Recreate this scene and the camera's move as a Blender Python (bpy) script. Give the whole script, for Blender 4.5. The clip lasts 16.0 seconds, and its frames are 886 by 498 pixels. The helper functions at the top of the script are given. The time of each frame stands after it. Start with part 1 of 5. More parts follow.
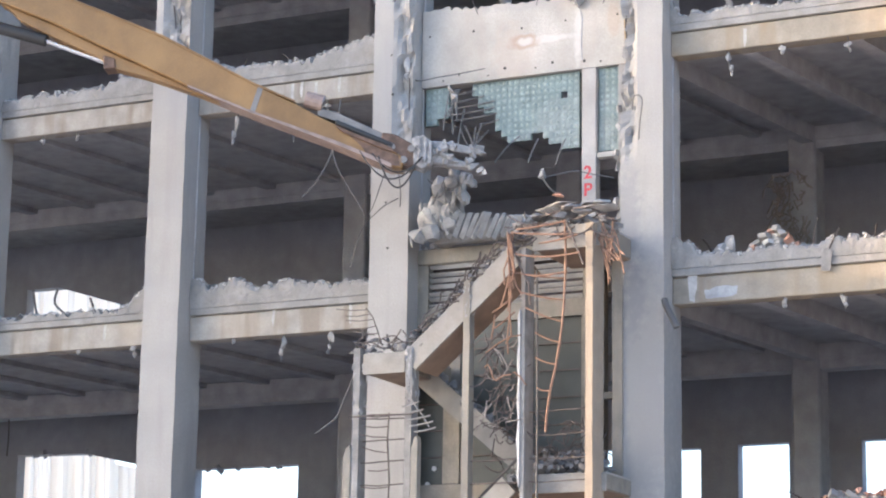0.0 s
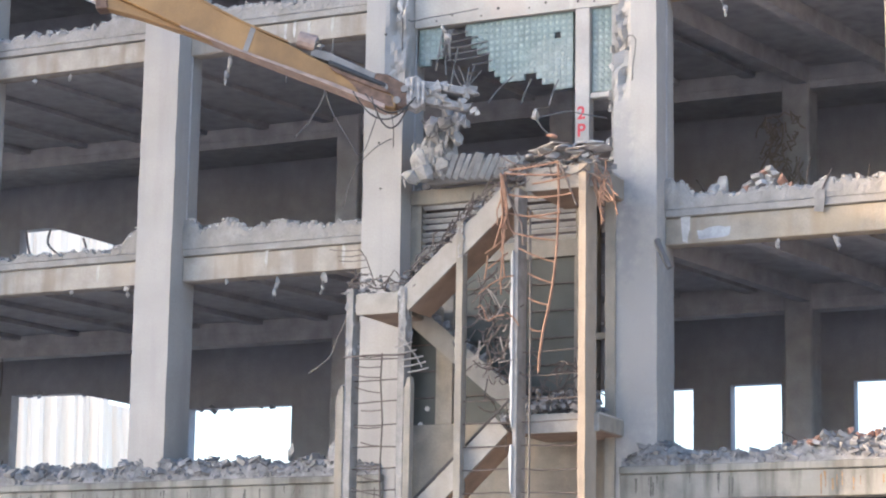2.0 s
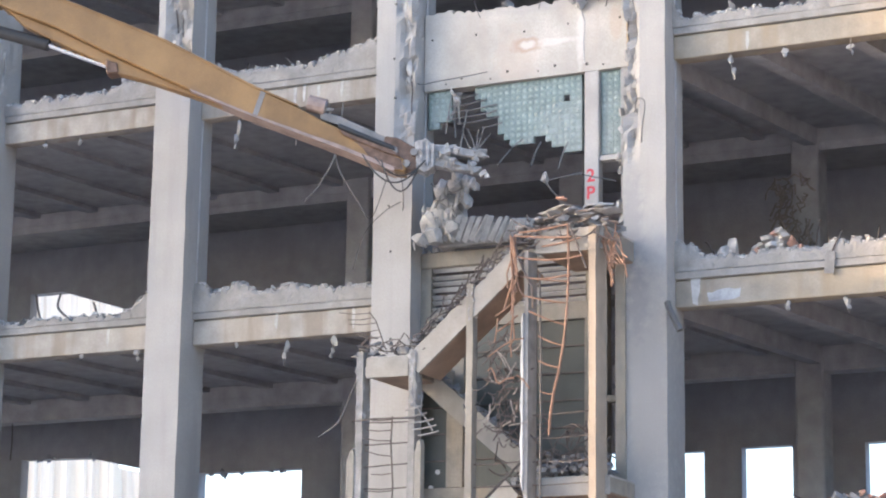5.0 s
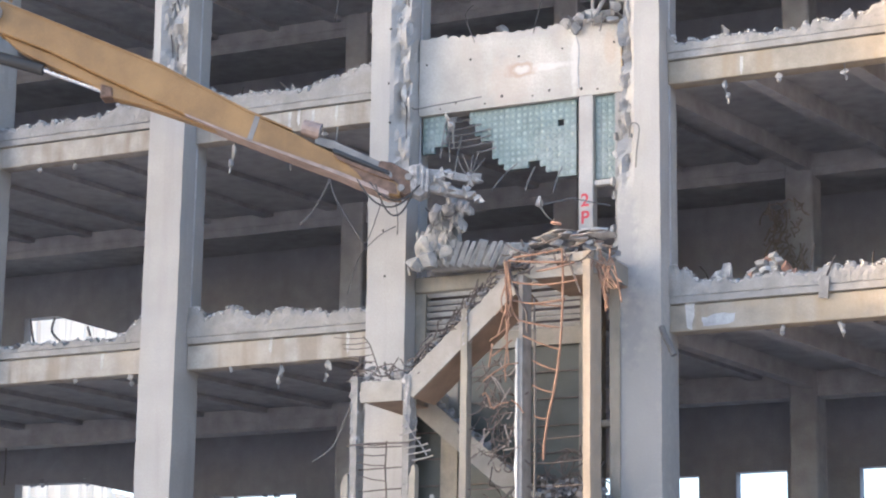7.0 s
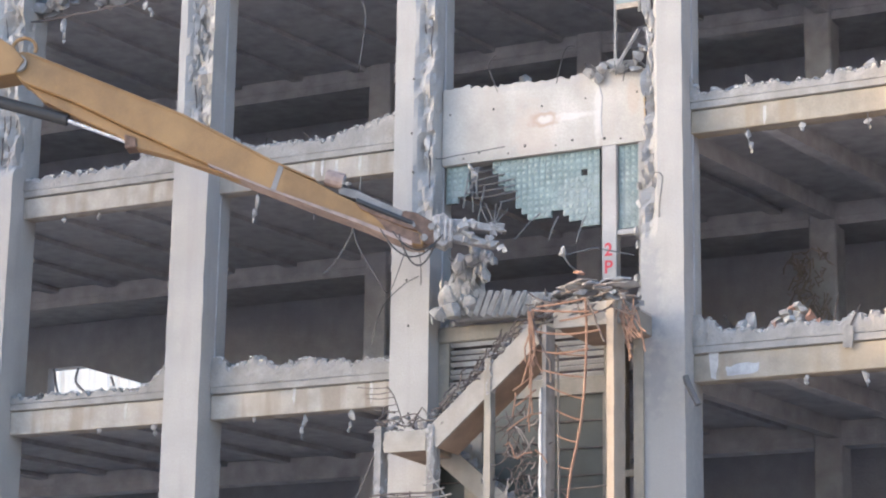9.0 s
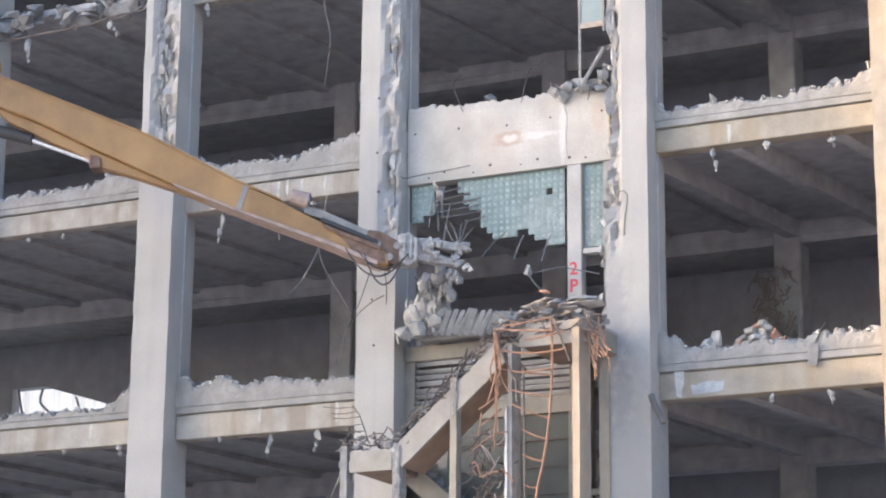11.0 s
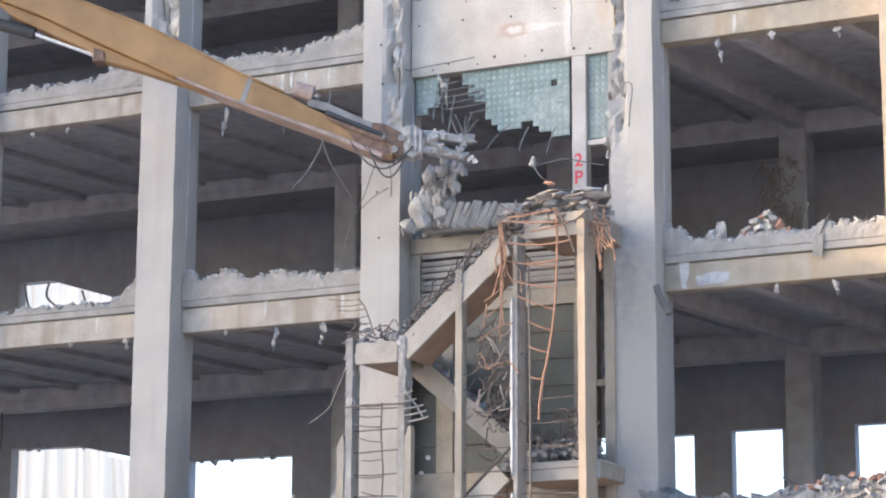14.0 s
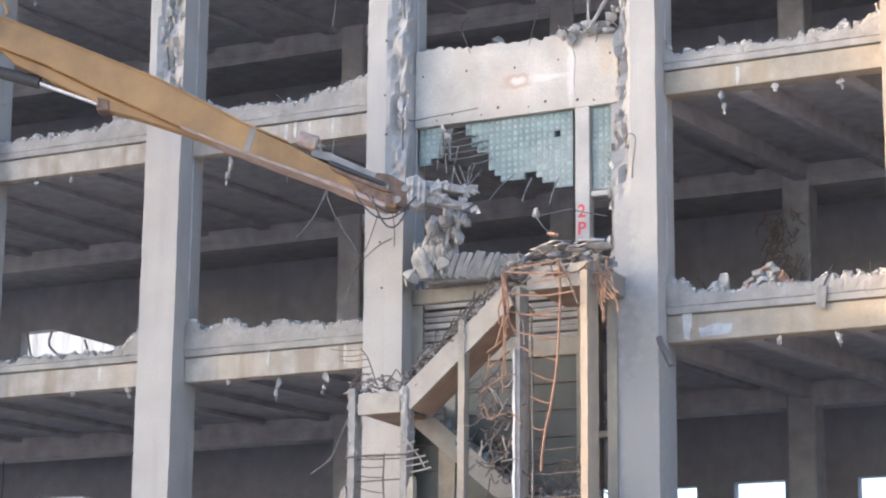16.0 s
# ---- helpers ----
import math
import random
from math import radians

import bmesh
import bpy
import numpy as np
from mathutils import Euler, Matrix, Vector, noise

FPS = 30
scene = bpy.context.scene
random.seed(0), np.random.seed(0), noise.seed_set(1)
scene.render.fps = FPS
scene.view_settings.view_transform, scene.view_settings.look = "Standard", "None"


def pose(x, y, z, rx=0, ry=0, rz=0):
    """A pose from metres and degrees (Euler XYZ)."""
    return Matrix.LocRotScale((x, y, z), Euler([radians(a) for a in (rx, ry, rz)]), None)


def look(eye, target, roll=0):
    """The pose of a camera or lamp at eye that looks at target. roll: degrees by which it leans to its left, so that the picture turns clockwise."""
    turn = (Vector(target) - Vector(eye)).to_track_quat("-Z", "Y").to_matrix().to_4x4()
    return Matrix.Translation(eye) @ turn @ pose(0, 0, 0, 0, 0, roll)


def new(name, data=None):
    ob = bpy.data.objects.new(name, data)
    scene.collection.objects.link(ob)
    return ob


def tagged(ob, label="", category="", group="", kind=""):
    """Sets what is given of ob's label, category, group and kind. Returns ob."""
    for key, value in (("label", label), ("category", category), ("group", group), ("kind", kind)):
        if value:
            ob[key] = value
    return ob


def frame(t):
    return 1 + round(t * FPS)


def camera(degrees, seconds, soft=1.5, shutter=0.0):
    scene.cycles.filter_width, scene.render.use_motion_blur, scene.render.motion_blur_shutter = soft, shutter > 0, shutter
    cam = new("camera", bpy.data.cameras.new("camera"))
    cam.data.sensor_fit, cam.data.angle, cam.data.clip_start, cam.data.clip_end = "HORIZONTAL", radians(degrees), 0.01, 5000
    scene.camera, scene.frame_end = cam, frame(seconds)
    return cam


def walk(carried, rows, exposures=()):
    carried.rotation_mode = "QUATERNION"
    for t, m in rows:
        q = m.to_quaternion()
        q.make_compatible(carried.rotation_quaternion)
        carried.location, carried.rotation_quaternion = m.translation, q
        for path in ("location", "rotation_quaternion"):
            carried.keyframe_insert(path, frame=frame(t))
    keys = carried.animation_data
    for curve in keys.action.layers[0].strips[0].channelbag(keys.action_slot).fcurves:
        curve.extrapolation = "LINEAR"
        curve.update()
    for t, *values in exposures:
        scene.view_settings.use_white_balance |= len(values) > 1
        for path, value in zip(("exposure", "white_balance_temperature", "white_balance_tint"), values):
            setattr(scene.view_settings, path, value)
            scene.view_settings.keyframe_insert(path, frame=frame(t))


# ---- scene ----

# The camera stands in one spot and pans by hand.
cam = camera(21.65, 16.0, soft=2.1)
EYE = (19.038, -35.633, 1.601)
ROWS = [
    (0.0, 26.042, 12.586, -0.939), (0.5, 25.961, 11.937, -1.111), (1.0, 25.927, 11.407, -1.109), (1.5, 25.915, 10.965, -0.822),
    (2.0, 25.869, 11.119, -0.933), (2.5, 25.870, 11.691, -0.939), (3.0, 25.887, 11.787, -0.922), (3.5, 25.951, 12.169, -0.978),
    (4.0, 26.113, 12.486, -0.868), (6.5, 26.080, 12.854, -0.747), (7.0, 26.001, 13.279, -0.815), (7.5, 25.876, 14.223, -1.523),
    (8.0, 26.060, 14.543, -1.276), (8.5, 26.201, 14.381, -0.959), (9.0, 26.575, 14.499, -0.900), (11.5, 25.632, 15.024, -0.498),
    (12.0, 25.573, 14.921, -0.451), (12.5, 25.548, 14.812, -0.247), (13.0, 25.766, 14.844, -0.201), (13.5, 25.934, 14.891, -0.259),
    (14.0, 25.966, 12.317, -0.308), (14.5, 26.097, 10.586, -0.235), (15.0, 26.086, 11.942, -0.357), (15.5, 26.049, 12.969, -0.422),
    (16.0, 25.985, 13.564, -0.553),
]
walk(cam, [(t, pose(*EYE, 90 + pitch, roll, yaw)) for t, yaw, pitch, roll in ROWS], [(0.0, 2.3, 5780, 14), (16.0, 2.3, 5780, 14)])

# ---- light ----
SUN_TO = Vector((-0.935, -0.356, 0.30)).normalized()
world = bpy.data.worlds.new("sky")
scene.world = world
world.use_nodes = True
wn = world.node_tree.nodes
sky = wn.new("ShaderNodeTexSky")
sky.sky_type, sky.sun_disc = "NISHITA", False
sky.sun_elevation = math.asin(SUN_TO.z)
sky.sun_rotation = math.atan2(SUN_TO.x, SUN_TO.y)
sky.dust_density = 3.0
wn["Background"].inputs["Strength"].default_value = 0.15
world.node_tree.links.new(sky.outputs[0], wn["Background"].inputs["Color"])
sun = new("sun", bpy.data.lights.new("sun", "SUN"))
sun.data.energy, sun.data.angle, sun.data.color = 2.1, radians(0.5), (1.0, 0.67, 0.37)
sun.matrix_world = look(SUN_TO * 60, (0, 0, 0))


# ---- materials ----
def mat(name, base, rough=0.9, var=0.25, scale=3.0, grain=40.0, bump=0.3, streak=0.0, streak_col=(0.1, 0.08, 0.06), patch=0.0, patch_col=(0.5, 0.4, 0.3), island=0.0, metal=0.0, each=0.0):
    """Base colour with blotches, grain, drips down the face and patches, all in world metres."""
    m = bpy.data.materials.new(name)
    m.use_nodes = True
    n, link = m.node_tree.nodes, m.node_tree.links.new
    b = n["Principled BSDF"]
    b.inputs["Roughness"].default_value, b.inputs["Metallic"].default_value = rough, metal
    geo = n.new("ShaderNodeNewGeometry")

    def tex(sc, stretch=(1, 1, 1), detail=4):
        mp, t = n.new("ShaderNodeMapping"), n.new("ShaderNodeTexNoise")
        mp.inputs["Scale"].default_value = stretch
        link(geo.outputs["Position"], mp.inputs["Vector"])
        link(mp.outputs[0], t.inputs["Vector"])
        t.inputs["Scale"].default_value, t.inputs["Detail"].default_value = sc, detail
        return t.outputs["Fac"]

    def ramp(fac, lo, hi, a=0.0, c=1.0):
        r = n.new("ShaderNodeMapRange")
        for k, v in zip(("From Min", "From Max", "To Min", "To Max"), (lo, hi, a, c)):
            r.inputs[k].default_value = v
        link(fac, r.inputs["Value"])
        return r.outputs[0]

    def mix(fac, a, c, kind="MIX"):
        x = n.new("ShaderNodeMix")
        x.data_type, x.blend_type = "RGBA", kind
        for sock, val in ((x.inputs[0], fac), (x.inputs[6], a), (x.inputs[7], c)):
            if isinstance(val, (int, float)):
                sock.default_value = val
            elif isinstance(val, tuple):
                sock.default_value = (*val, 1)
            else:
                link(val, sock)
        return x.outputs[2]

    dark = tuple(v * (1 - var) for v in base)
    light = tuple(min(1, v * (1 + var * 0.6)) for v in base)
    col = mix(ramp(tex(scale), 0.3, 0.7), dark, light)
    col = mix(ramp(tex(grain), 0.35, 0.65, 0.0, 0.35), col, tuple(v * 0.62 for v in base))
    if patch:
        col = mix(ramp(tex(0.7, detail=7), 0.5, 0.62, 0, patch), col, patch_col)
    if streak:
        col = mix(ramp(tex(3.4, (1, 1, 0.12), 6), 0.5, 0.66, 0, streak), col, streak_col)
    if each:
        info = n.new("ShaderNodeObjectInfo")
        col = mix(ramp(info.outputs["Random"], 0, 1, 0, each), col, tuple(v * 0.45 for v in base))
    if island:
        col = mix(ramp(geo.outputs["Random Per Island"], 0, 1, 0, island), col, tuple(v * 0.5 for v in base))
    link(col, b.inputs["Base Color"])
    bp = n.new("ShaderNodeBump")
    bp.inputs["Strength"].default_value, bp.inputs["Distance"].default_value = bump, 0.03
    link(tex(grain * 0.4, detail=6), bp.inputs["Height"])
    link(bp.outputs[0], b.inputs["Normal"])
    return m


CONCRETE = mat("grey_concrete", (0.37, 0.355, 0.33), var=0.12, scale=1.1, streak=0.38, streak_col=(0.27, 0.255, 0.24), patch=0.45, patch_col=(0.31, 0.305, 0.30), bump=0.12)
# Ochre stain; the sunlit right end's warm tone is put into the colour too.
SUNOCHRE = mat("ochre_stained_sunlit_concrete", (0.30, 0.268, 0.218), streak=0.5, streak_col=(0.24, 0.185, 0.12), patch=0.5, patch_col=(0.32, 0.255, 0.17))
BEAM = mat("stained_concrete", (0.35, 0.325, 0.285), streak=0.65, streak_col=(0.19, 0.155, 0.12), patch=0.5, patch_col=(0.36, 0.31, 0.245))
MOSSY = mat("weathered_concrete", (0.21, 0.208, 0.188), streak=0.9, streak_col=(0.09, 0.085, 0.07), patch=0.5, patch_col=(0.33, 0.31, 0.265))
WHITE = mat("whitewashed_concrete", (0.41, 0.40, 0.38), streak=0.3, streak_col=(0.38, 0.33, 0.28), patch=0.25, patch_col=(0.40, 0.37, 0.33), scale=1.2)
INNER = mat("dusty_inner_concrete", (0.37, 0.37, 0.38), streak=0.2, streak_col=(0.30, 0.295, 0.30), patch=0.3, patch_col=(0.42, 0.415, 0.415))
# The back wall's grey is lifted and blued to stand for dust haze.
HAZEWALL = mat("hazed_grey_wall", (0.36, 0.365, 0.39), var=0.12, streak=0.1, streak_col=(0.15, 0.15, 0.16), patch=0.4, patch_col=(0.25, 0.25, 0.265))
BROKEN = mat("broken_concrete", (0.37, 0.36, 0.345), var=0.45, scale=5.0, grain=25, bump=0.9, island=0.5)
DUSTY = mat("dusty_rubble", (0.25, 0.248, 0.248), var=0.5, scale=6.0, grain=22, bump=0.9, island=0.6, patch=0.3, patch_col=(0.30, 0.285, 0.275))
UPSTAND = mat("grey_mortar_upstand", (0.285, 0.272, 0.252), var=0.3, scale=2.5, grain=30, bump=0.7, patch=0.6, patch_col=(0.225, 0.215, 0.20), streak=0.3, streak_col=(0.27, 0.26, 0.25))
POSTGREY = mat("grey_rough_concrete", (0.27, 0.26, 0.245), var=0.3, scale=4, streak=0.5, streak_col=(0.15, 0.14, 0.13), bump=0.6)
LIME = mat("lime_wash", (0.44, 0.43, 0.41), var=0.3, scale=6)
PLASTER = mat("beige_plaster", (0.25, 0.23, 0.195), streak=0.5, streak_col=(0.32, 0.27, 0.2), patch=0.5, patch_col=(0.17, 0.15, 0.125))
GREYPLASTER = mat("dusty_grey_plaster", (0.31, 0.292, 0.262), var=0.25, scale=3, streak=0.4, streak_col=(0.22, 0.20, 0.175), patch=0.5, patch_col=(0.25, 0.225, 0.19))
SOFFIT = mat("brown_soffit_paint", (0.25, 0.178, 0.132), streak=0.1, patch=0.3, patch_col=(0.36, 0.27, 0.2))
BRICK = mat("broken_red_brick", (0.38, 0.22, 0.16), var=0.4, scale=6, island=0.6, bump=0.8)
# Paler and warmer than the other posts: low sunlight put into the colour.
SUNPOST = mat("sun_paled_plaster", (0.30, 0.252, 0.195), var=0.15, scale=3, streak=0.35, streak_col=(0.36, 0.31, 0.25), bump=0.3)
# Rust made lighter and more orange, with the low sun in its colour.
SUNRUST = mat("sunlit_orange_rust", (0.24, 0.14, 0.092), rough=0.8, var=0.35, scale=7)
LATH = mat("brown_torn_lath", (0.27, 0.24, 0.215), var=0.4, scale=6)
DARKBAR = mat("dull_steel_bar", (0.12, 0.10, 0.09), rough=0.75, var=0.4, scale=9, metal=0.3)
CABLE = mat("grey_cable", (0.12, 0.117, 0.115), rough=0.7)
RAIL = mat("dark_painted_rail", (0.08, 0.075, 0.07), rough=0.6)
LOUVRE = mat("grey_louvre_paint", (0.40, 0.395, 0.38), rough=0.6, streak=0.3)
YELLOW = mat("yellow_machine_paint", (0.245, 0.14, 0.05), rough=0.5, var=0.25, scale=1.5, streak=0.25, streak_col=(0.3, 0.17, 0.06), patch=0.3, patch_col=(0.45, 0.27, 0.1), bump=0.05)
# Pinkish highlight colour for the arm's lower lip; the lamp housing shares it.
PINKSHEEN = mat("pinkish_sheen_steel", (0.30, 0.225, 0.19), rough=0.55, var=0.35, scale=5)
STEEL = mat("worn_steel", (0.24, 0.225, 0.21), rough=0.6, metal=0.3, var=0.4)
BROWNSTEEL = mat("brown_steel", (0.16, 0.10, 0.07), rough=0.6, metal=0.3, var=0.5, scale=7)
DUSTSTEEL = mat("dusty_pale_steel", (0.34, 0.33, 0.32), rough=0.8, var=0.5, scale=8, bump=0.7)
CHROME = mat("chrome_rod", (0.7, 0.7, 0.7), rough=0.2, metal=1.0, var=0.05)
BLACK = mat("black_rubber", (0.03, 0.03, 0.03), rough=0.6)
RED = mat("red_spray_paint", (0.55, 0.06, 0.075), rough=0.7, bump=0)
EARTH = mat("dusty_ground", (0.475, 0.462, 0.452), scale=0.6, patch=0.5, patch_col=(0.30, 0.292, 0.285))
TARP = mat("white_tarpaulin", (0.82, 0.82, 0.82), rough=0.7, var=0.06, bump=0.1)
PANE = mat("dusty_window_glass", (0.035, 0.045, 0.05), rough=0.35, var=0.3, scale=2.0, bump=0.02)
GREENPANE = mat("dirty_green_glass", (0.05, 0.058, 0.052), rough=0.5, var=0.4, scale=1.5, bump=0.1)
BLOCK = mat("green_glass_block", (0.19, 0.25, 0.235), rough=0.25, each=0.3, patch=0.5, patch_col=(0.30, 0.33, 0.31), var=0.3, scale=2.0, grain=60, bump=0.05)
LENS = mat("pale_green_lens", (0.245, 0.315, 0.295), rough=0.25, each=0.4, patch=0.6, patch_col=(0.30, 0.33, 0.31), var=0.25, scale=3.0, bump=0.02)
WOODY = mat("brown_window_frame", (0.24, 0.19, 0.14), rough=0.8)


def blotch(m, cx, cz, a, b, col, amount, inner=0.0, rough=0.5):
    """A ragged stain on the face of a wall: an ellipse at x, z, or a ring from inner to 1."""
    n, link = m.node_tree.nodes, m.node_tree.links.new
    base = n["Principled BSDF"].inputs["Base Color"]
    src = base.links[0].from_socket
    geo, sub, mul, tx = n.new("ShaderNodeNewGeometry"), n.new("ShaderNodeVectorMath"), n.new("ShaderNodeVectorMath"), n.new("ShaderNodeTexNoise")
    sub.operation, mul.operation = "SUBTRACT", "MULTIPLY"
    sub.inputs[1].default_value, mul.inputs[1].default_value = (cx, 0, cz), (1 / a, 0, 1 / b)
    link(geo.outputs["Position"], sub.inputs[0])
    link(sub.outputs[0], mul.inputs[0])
    ln = n.new("ShaderNodeVectorMath")
    ln.operation = "LENGTH"
    link(mul.outputs[0], ln.inputs[0])
    link(geo.outputs["Position"], tx.inputs["Vector"])
    tx.inputs["Scale"].default_value, tx.inputs["Detail"].default_value = 7.0, 5
    wob = n.new("ShaderNodeMath")
    wob.operation = "MULTIPLY_ADD"
    link(tx.outputs["Fac"], wob.inputs[0])
    wob.inputs[1].default_value = rough * 2
    link(ln.outputs["Value"], wob.inputs[2])
    fac = n.new("ShaderNodeValToRGB")
    ramp = fac.color_ramp
    ramp.elements[0].position, ramp.elements[0].color = 0.0, (0, 0, 0, 1) if inner else (amount, amount, amount, 1)
    ramp.elements[1].position, ramp.elements[1].color = 1.0, (0, 0, 0, 1)
    half = n.new("ShaderNodeMath")
    half.operation, half.inputs[1].default_value = "DIVIDE", 1.0 + rough
    link(wob.outputs[0], half.inputs[0])
    if inner:
        e = ramp.elements.new(inner)
        e.color = (0, 0, 0, 1)
        e = ramp.elements.new((inner + 1) / 2)
        e.color = (amount, amount, amount, 1)
    else:
        e = ramp.elements.new(0.7)
        e.color = (amount, amount, amount, 1)
    link(half.outputs[0], fac.inputs[0])
    x = n.new("ShaderNodeMix")
    x.data_type = "RGBA"
    link(fac.outputs[0], x.inputs[0])
    link(src, x.inputs[6])
    x.inputs[7].default_value = (*col, 1)
    link(x.outputs[2], base)


# Grey concrete with three darker blotches where column 4 stands.
BLOTCHED = mat("dark_blotched_concrete", (0.37, 0.355, 0.33), var=0.12, scale=1.1, streak=0.38, streak_col=(0.27, 0.255, 0.24), patch=0.45, patch_col=(0.31, 0.305, 0.30), bump=0.12)
blotch(BLOTCHED, 5.2, 7.8, 0.75, 3.0, (0.265, 0.26, 0.255), 0.65, rough=0.8)
blotch(BLOTCHED, 4.95, 10.7, 0.3, 1.1, (0.22, 0.22, 0.23), 0.6, rough=0.9)
blotch(BLOTCHED, 5.05, 9.3, 0.25, 0.8, (0.20, 0.20, 0.215), 0.5, rough=0.9)
SPANDREL = mat("whitewashed_spandrel", (0.43, 0.41, 0.37), streak=0.3, streak_col=(0.38, 0.33, 0.28), patch=0.25, patch_col=(0.40, 0.37, 0.33), scale=1.2)
blotch(SPANDREL, 2.6, 13.95, 0.5, 0.75, (0.42, 0.35, 0.29), 0.4, rough=0.6)
blotch(SPANDREL, 3.15, 14.23, 0.75, 0.085, (0.56, 0.55, 0.52), 0.55, rough=0.45)
blotch(SPANDREL, 2.8, 14.23, 0.36, 0.16, (0.33, 0.225, 0.15), 0.62, inner=0.5, rough=0.4)
blotch(SPANDREL, 3.86, 14.3, 0.09, 0.75, (0.56, 0.55, 0.52), 0.5, rough=0.8)
blotch(SPANDREL, 4.52, 14.45, 0.16, 0.42, (0.38, 0.29, 0.21), 0.4)
blotch(SPANDREL, 4.76, 14.2, 0.05, 0.75, (0.34, 0.22, 0.09), 0.85)
blotch(SPANDREL, 3.1, 14.95, 1.6, 0.16, (0.34, 0.325, 0.305), 0.55, rough=0.8)


# ---- mesh helpers ----
def part(name, bm, material, parent=None, label=""):
    me = bpy.data.meshes.new(name)
    bm.to_mesh(me)
    bm.free()
    me.materials.append(material)
    ob = new(name, me)
    if parent is not None:
        ob.parent = parent
    return tagged(ob, label)


def thing(name, label, category, group="", kind="", at=(0, 0, 0)):
    ob = new(name)
    ob.location = at
    return tagged(ob, label, category, group, kind)


def box(bm, x0, x1, y0, y1, z0, z1, bevel=0.0, m=None):
    old = set(bm.verts)
    g = bmesh.ops.create_cube(bm, size=1)
    for v in g["verts"]:
        v.co = Vector((x0 + (v.co.x + 0.5) * (x1 - x0), y0 + (v.co.y + 0.5) * (y1 - y0), z0 + (v.co.z + 0.5) * (z1 - z0)))
    if bevel:
        es = list({e for v in g["verts"] for e in v.link_edges})
        r = bmesh.ops.bevel(bm, geom=es, offset=bevel, segments=1, affect="EDGES")
    if m is not None:
        bmesh.ops.transform(bm, matrix=m, verts=[v for v in bm.verts if v not in old])
    return bm


def boxed(*a, **k):
    return box(bmesh.new(), *a, **k)


def tube(bm, pts, r, sides=6):
    """A round bar along a polyline."""
    pts = [Vector(p) for p in pts]
    rings = []
    for i, p in enumerate(pts):
        d = (pts[min(i + 1, len(pts) - 1)] - pts[max(i - 1, 0)]).normalized()
        u = d.orthogonal().normalized() if i == 0 else (u - u.dot(d) * d).normalized()
        w = d.cross(u)
        rr = r[i] if isinstance(r, (list, tuple)) else r
        rings.append([bm.verts.new(p + rr * (math.cos(a) * u + math.sin(a) * w)) for a in (2 * math.pi * k / sides for k in range(sides))])
    for a, c in zip(rings, rings[1:]):
        for k in range(sides):
            bm.faces.new((a[k], a[(k + 1) % sides], c[(k + 1) % sides], c[k]))
    bm.faces.new(rings[0][::-1])
    bm.faces.new(rings[-1])
    return bm


def arc(p, q, sag, n=8, wob=0.0, rng=random):
    """Points from p to q that hang by sag in the middle."""
    p, q = Vector(p), Vector(q)
    out = []
    for i in range(n + 1):
        s = i / n
        v = p.lerp(q, s) - Vector((0, 0, 4 * sag * s * (1 - s)))
        if 0 < i < n and wob:
            v += Vector([rng.uniform(-wob, wob) for _ in range(3)])
        out.append(v)
    return out


def rock(bm, c, size, rng, flat=1.0, n=9):
    """An angular lump: the hull of random points."""
    vs = []
    for _ in range(n):
        v = Vector([rng.gauss(0, 1) for _ in range(3)]).normalized() * rng.uniform(0.75, 1.0)
        vs.append(bm.verts.new(Vector(c) + Vector((v.x * size[0], v.y * size[1], v.z * size[2] * flat))))
    g = bmesh.ops.convex_hull(bm, input=vs)
    bmesh.ops.delete(bm, geom=list({e for e in g["geom_interior"] if isinstance(e, bmesh.types.BMVert)}), context="VERTS")
    return bm


def stone(bm, c, size, rng):
    """A small angular block: a skewed, tilted box."""
    m = Euler([rng.uniform(-0.6, 0.6), rng.uniform(-0.6, 0.6), rng.uniform(0, 3)]).to_matrix()
    vs = []
    for k in range(8):
        v = Vector(((k & 1) * 2 - 1, (k >> 1 & 1) * 2 - 1, (k >> 2) * 2 - 1))
        v = Vector((v.x * size[0], v.y * size[1], v.z * size[2])) * rng.uniform(0.55, 1.0)
        vs.append(bm.verts.new(Vector(c) + m @ v))
    for q in ((0, 2, 3, 1), (4, 5, 7, 6), (0, 1, 5, 4), (2, 6, 7, 3), (0, 4, 6, 2), (1, 3, 7, 5)):
        bm.faces.new([vs[i] for i in q])
    return bm


def fractal(x, y, z=0.0):
    return noise.fractal(Vector((x, y, z)), 0.8, 2.0, 4)


def prism(bm, pts, y0, y1):
    """A slab with the outline pts in x and z, from y0 to y1."""
    a = [bm.verts.new((x, y0, z)) for x, z in pts]
    b = [bm.verts.new((x, y1, z)) for x, z in pts]
    bm.faces.new(a)
    bm.faces.new(b[::-1])
    for i in range(len(pts)):
        j = (i + 1) % len(pts)
        bm.faces.new((a[j], a[i], b[i], b[j]))
    bmesh.ops.recalc_face_normals(bm, faces=bm.faces)
    return bm


# ---- plan of the building ----
COL_W, COL_D = 0.775, 0.83
COL_X = [-14.0, -9.35, -4.757, 0.0, 4.81, 9.54, 14.2]
BEAM_Z = {1: (4.93, 5.49), 2: (9.245, 9.85), 3: (13.61, 14.17), 4: (17.86, 18.44), 5: (22.15, 22.7)}
BACK, LEFT, RIGHT = 10.0, -25.0, 20.0
MID_Y = 6.8
MID_X = [5.66 - 4.95 * k for k in range(-2, 7)]

# ground out to the horizon
bm = bmesh.new()
bmesh.ops.create_grid(bm, x_segments=8, y_segments=8, size=2500)
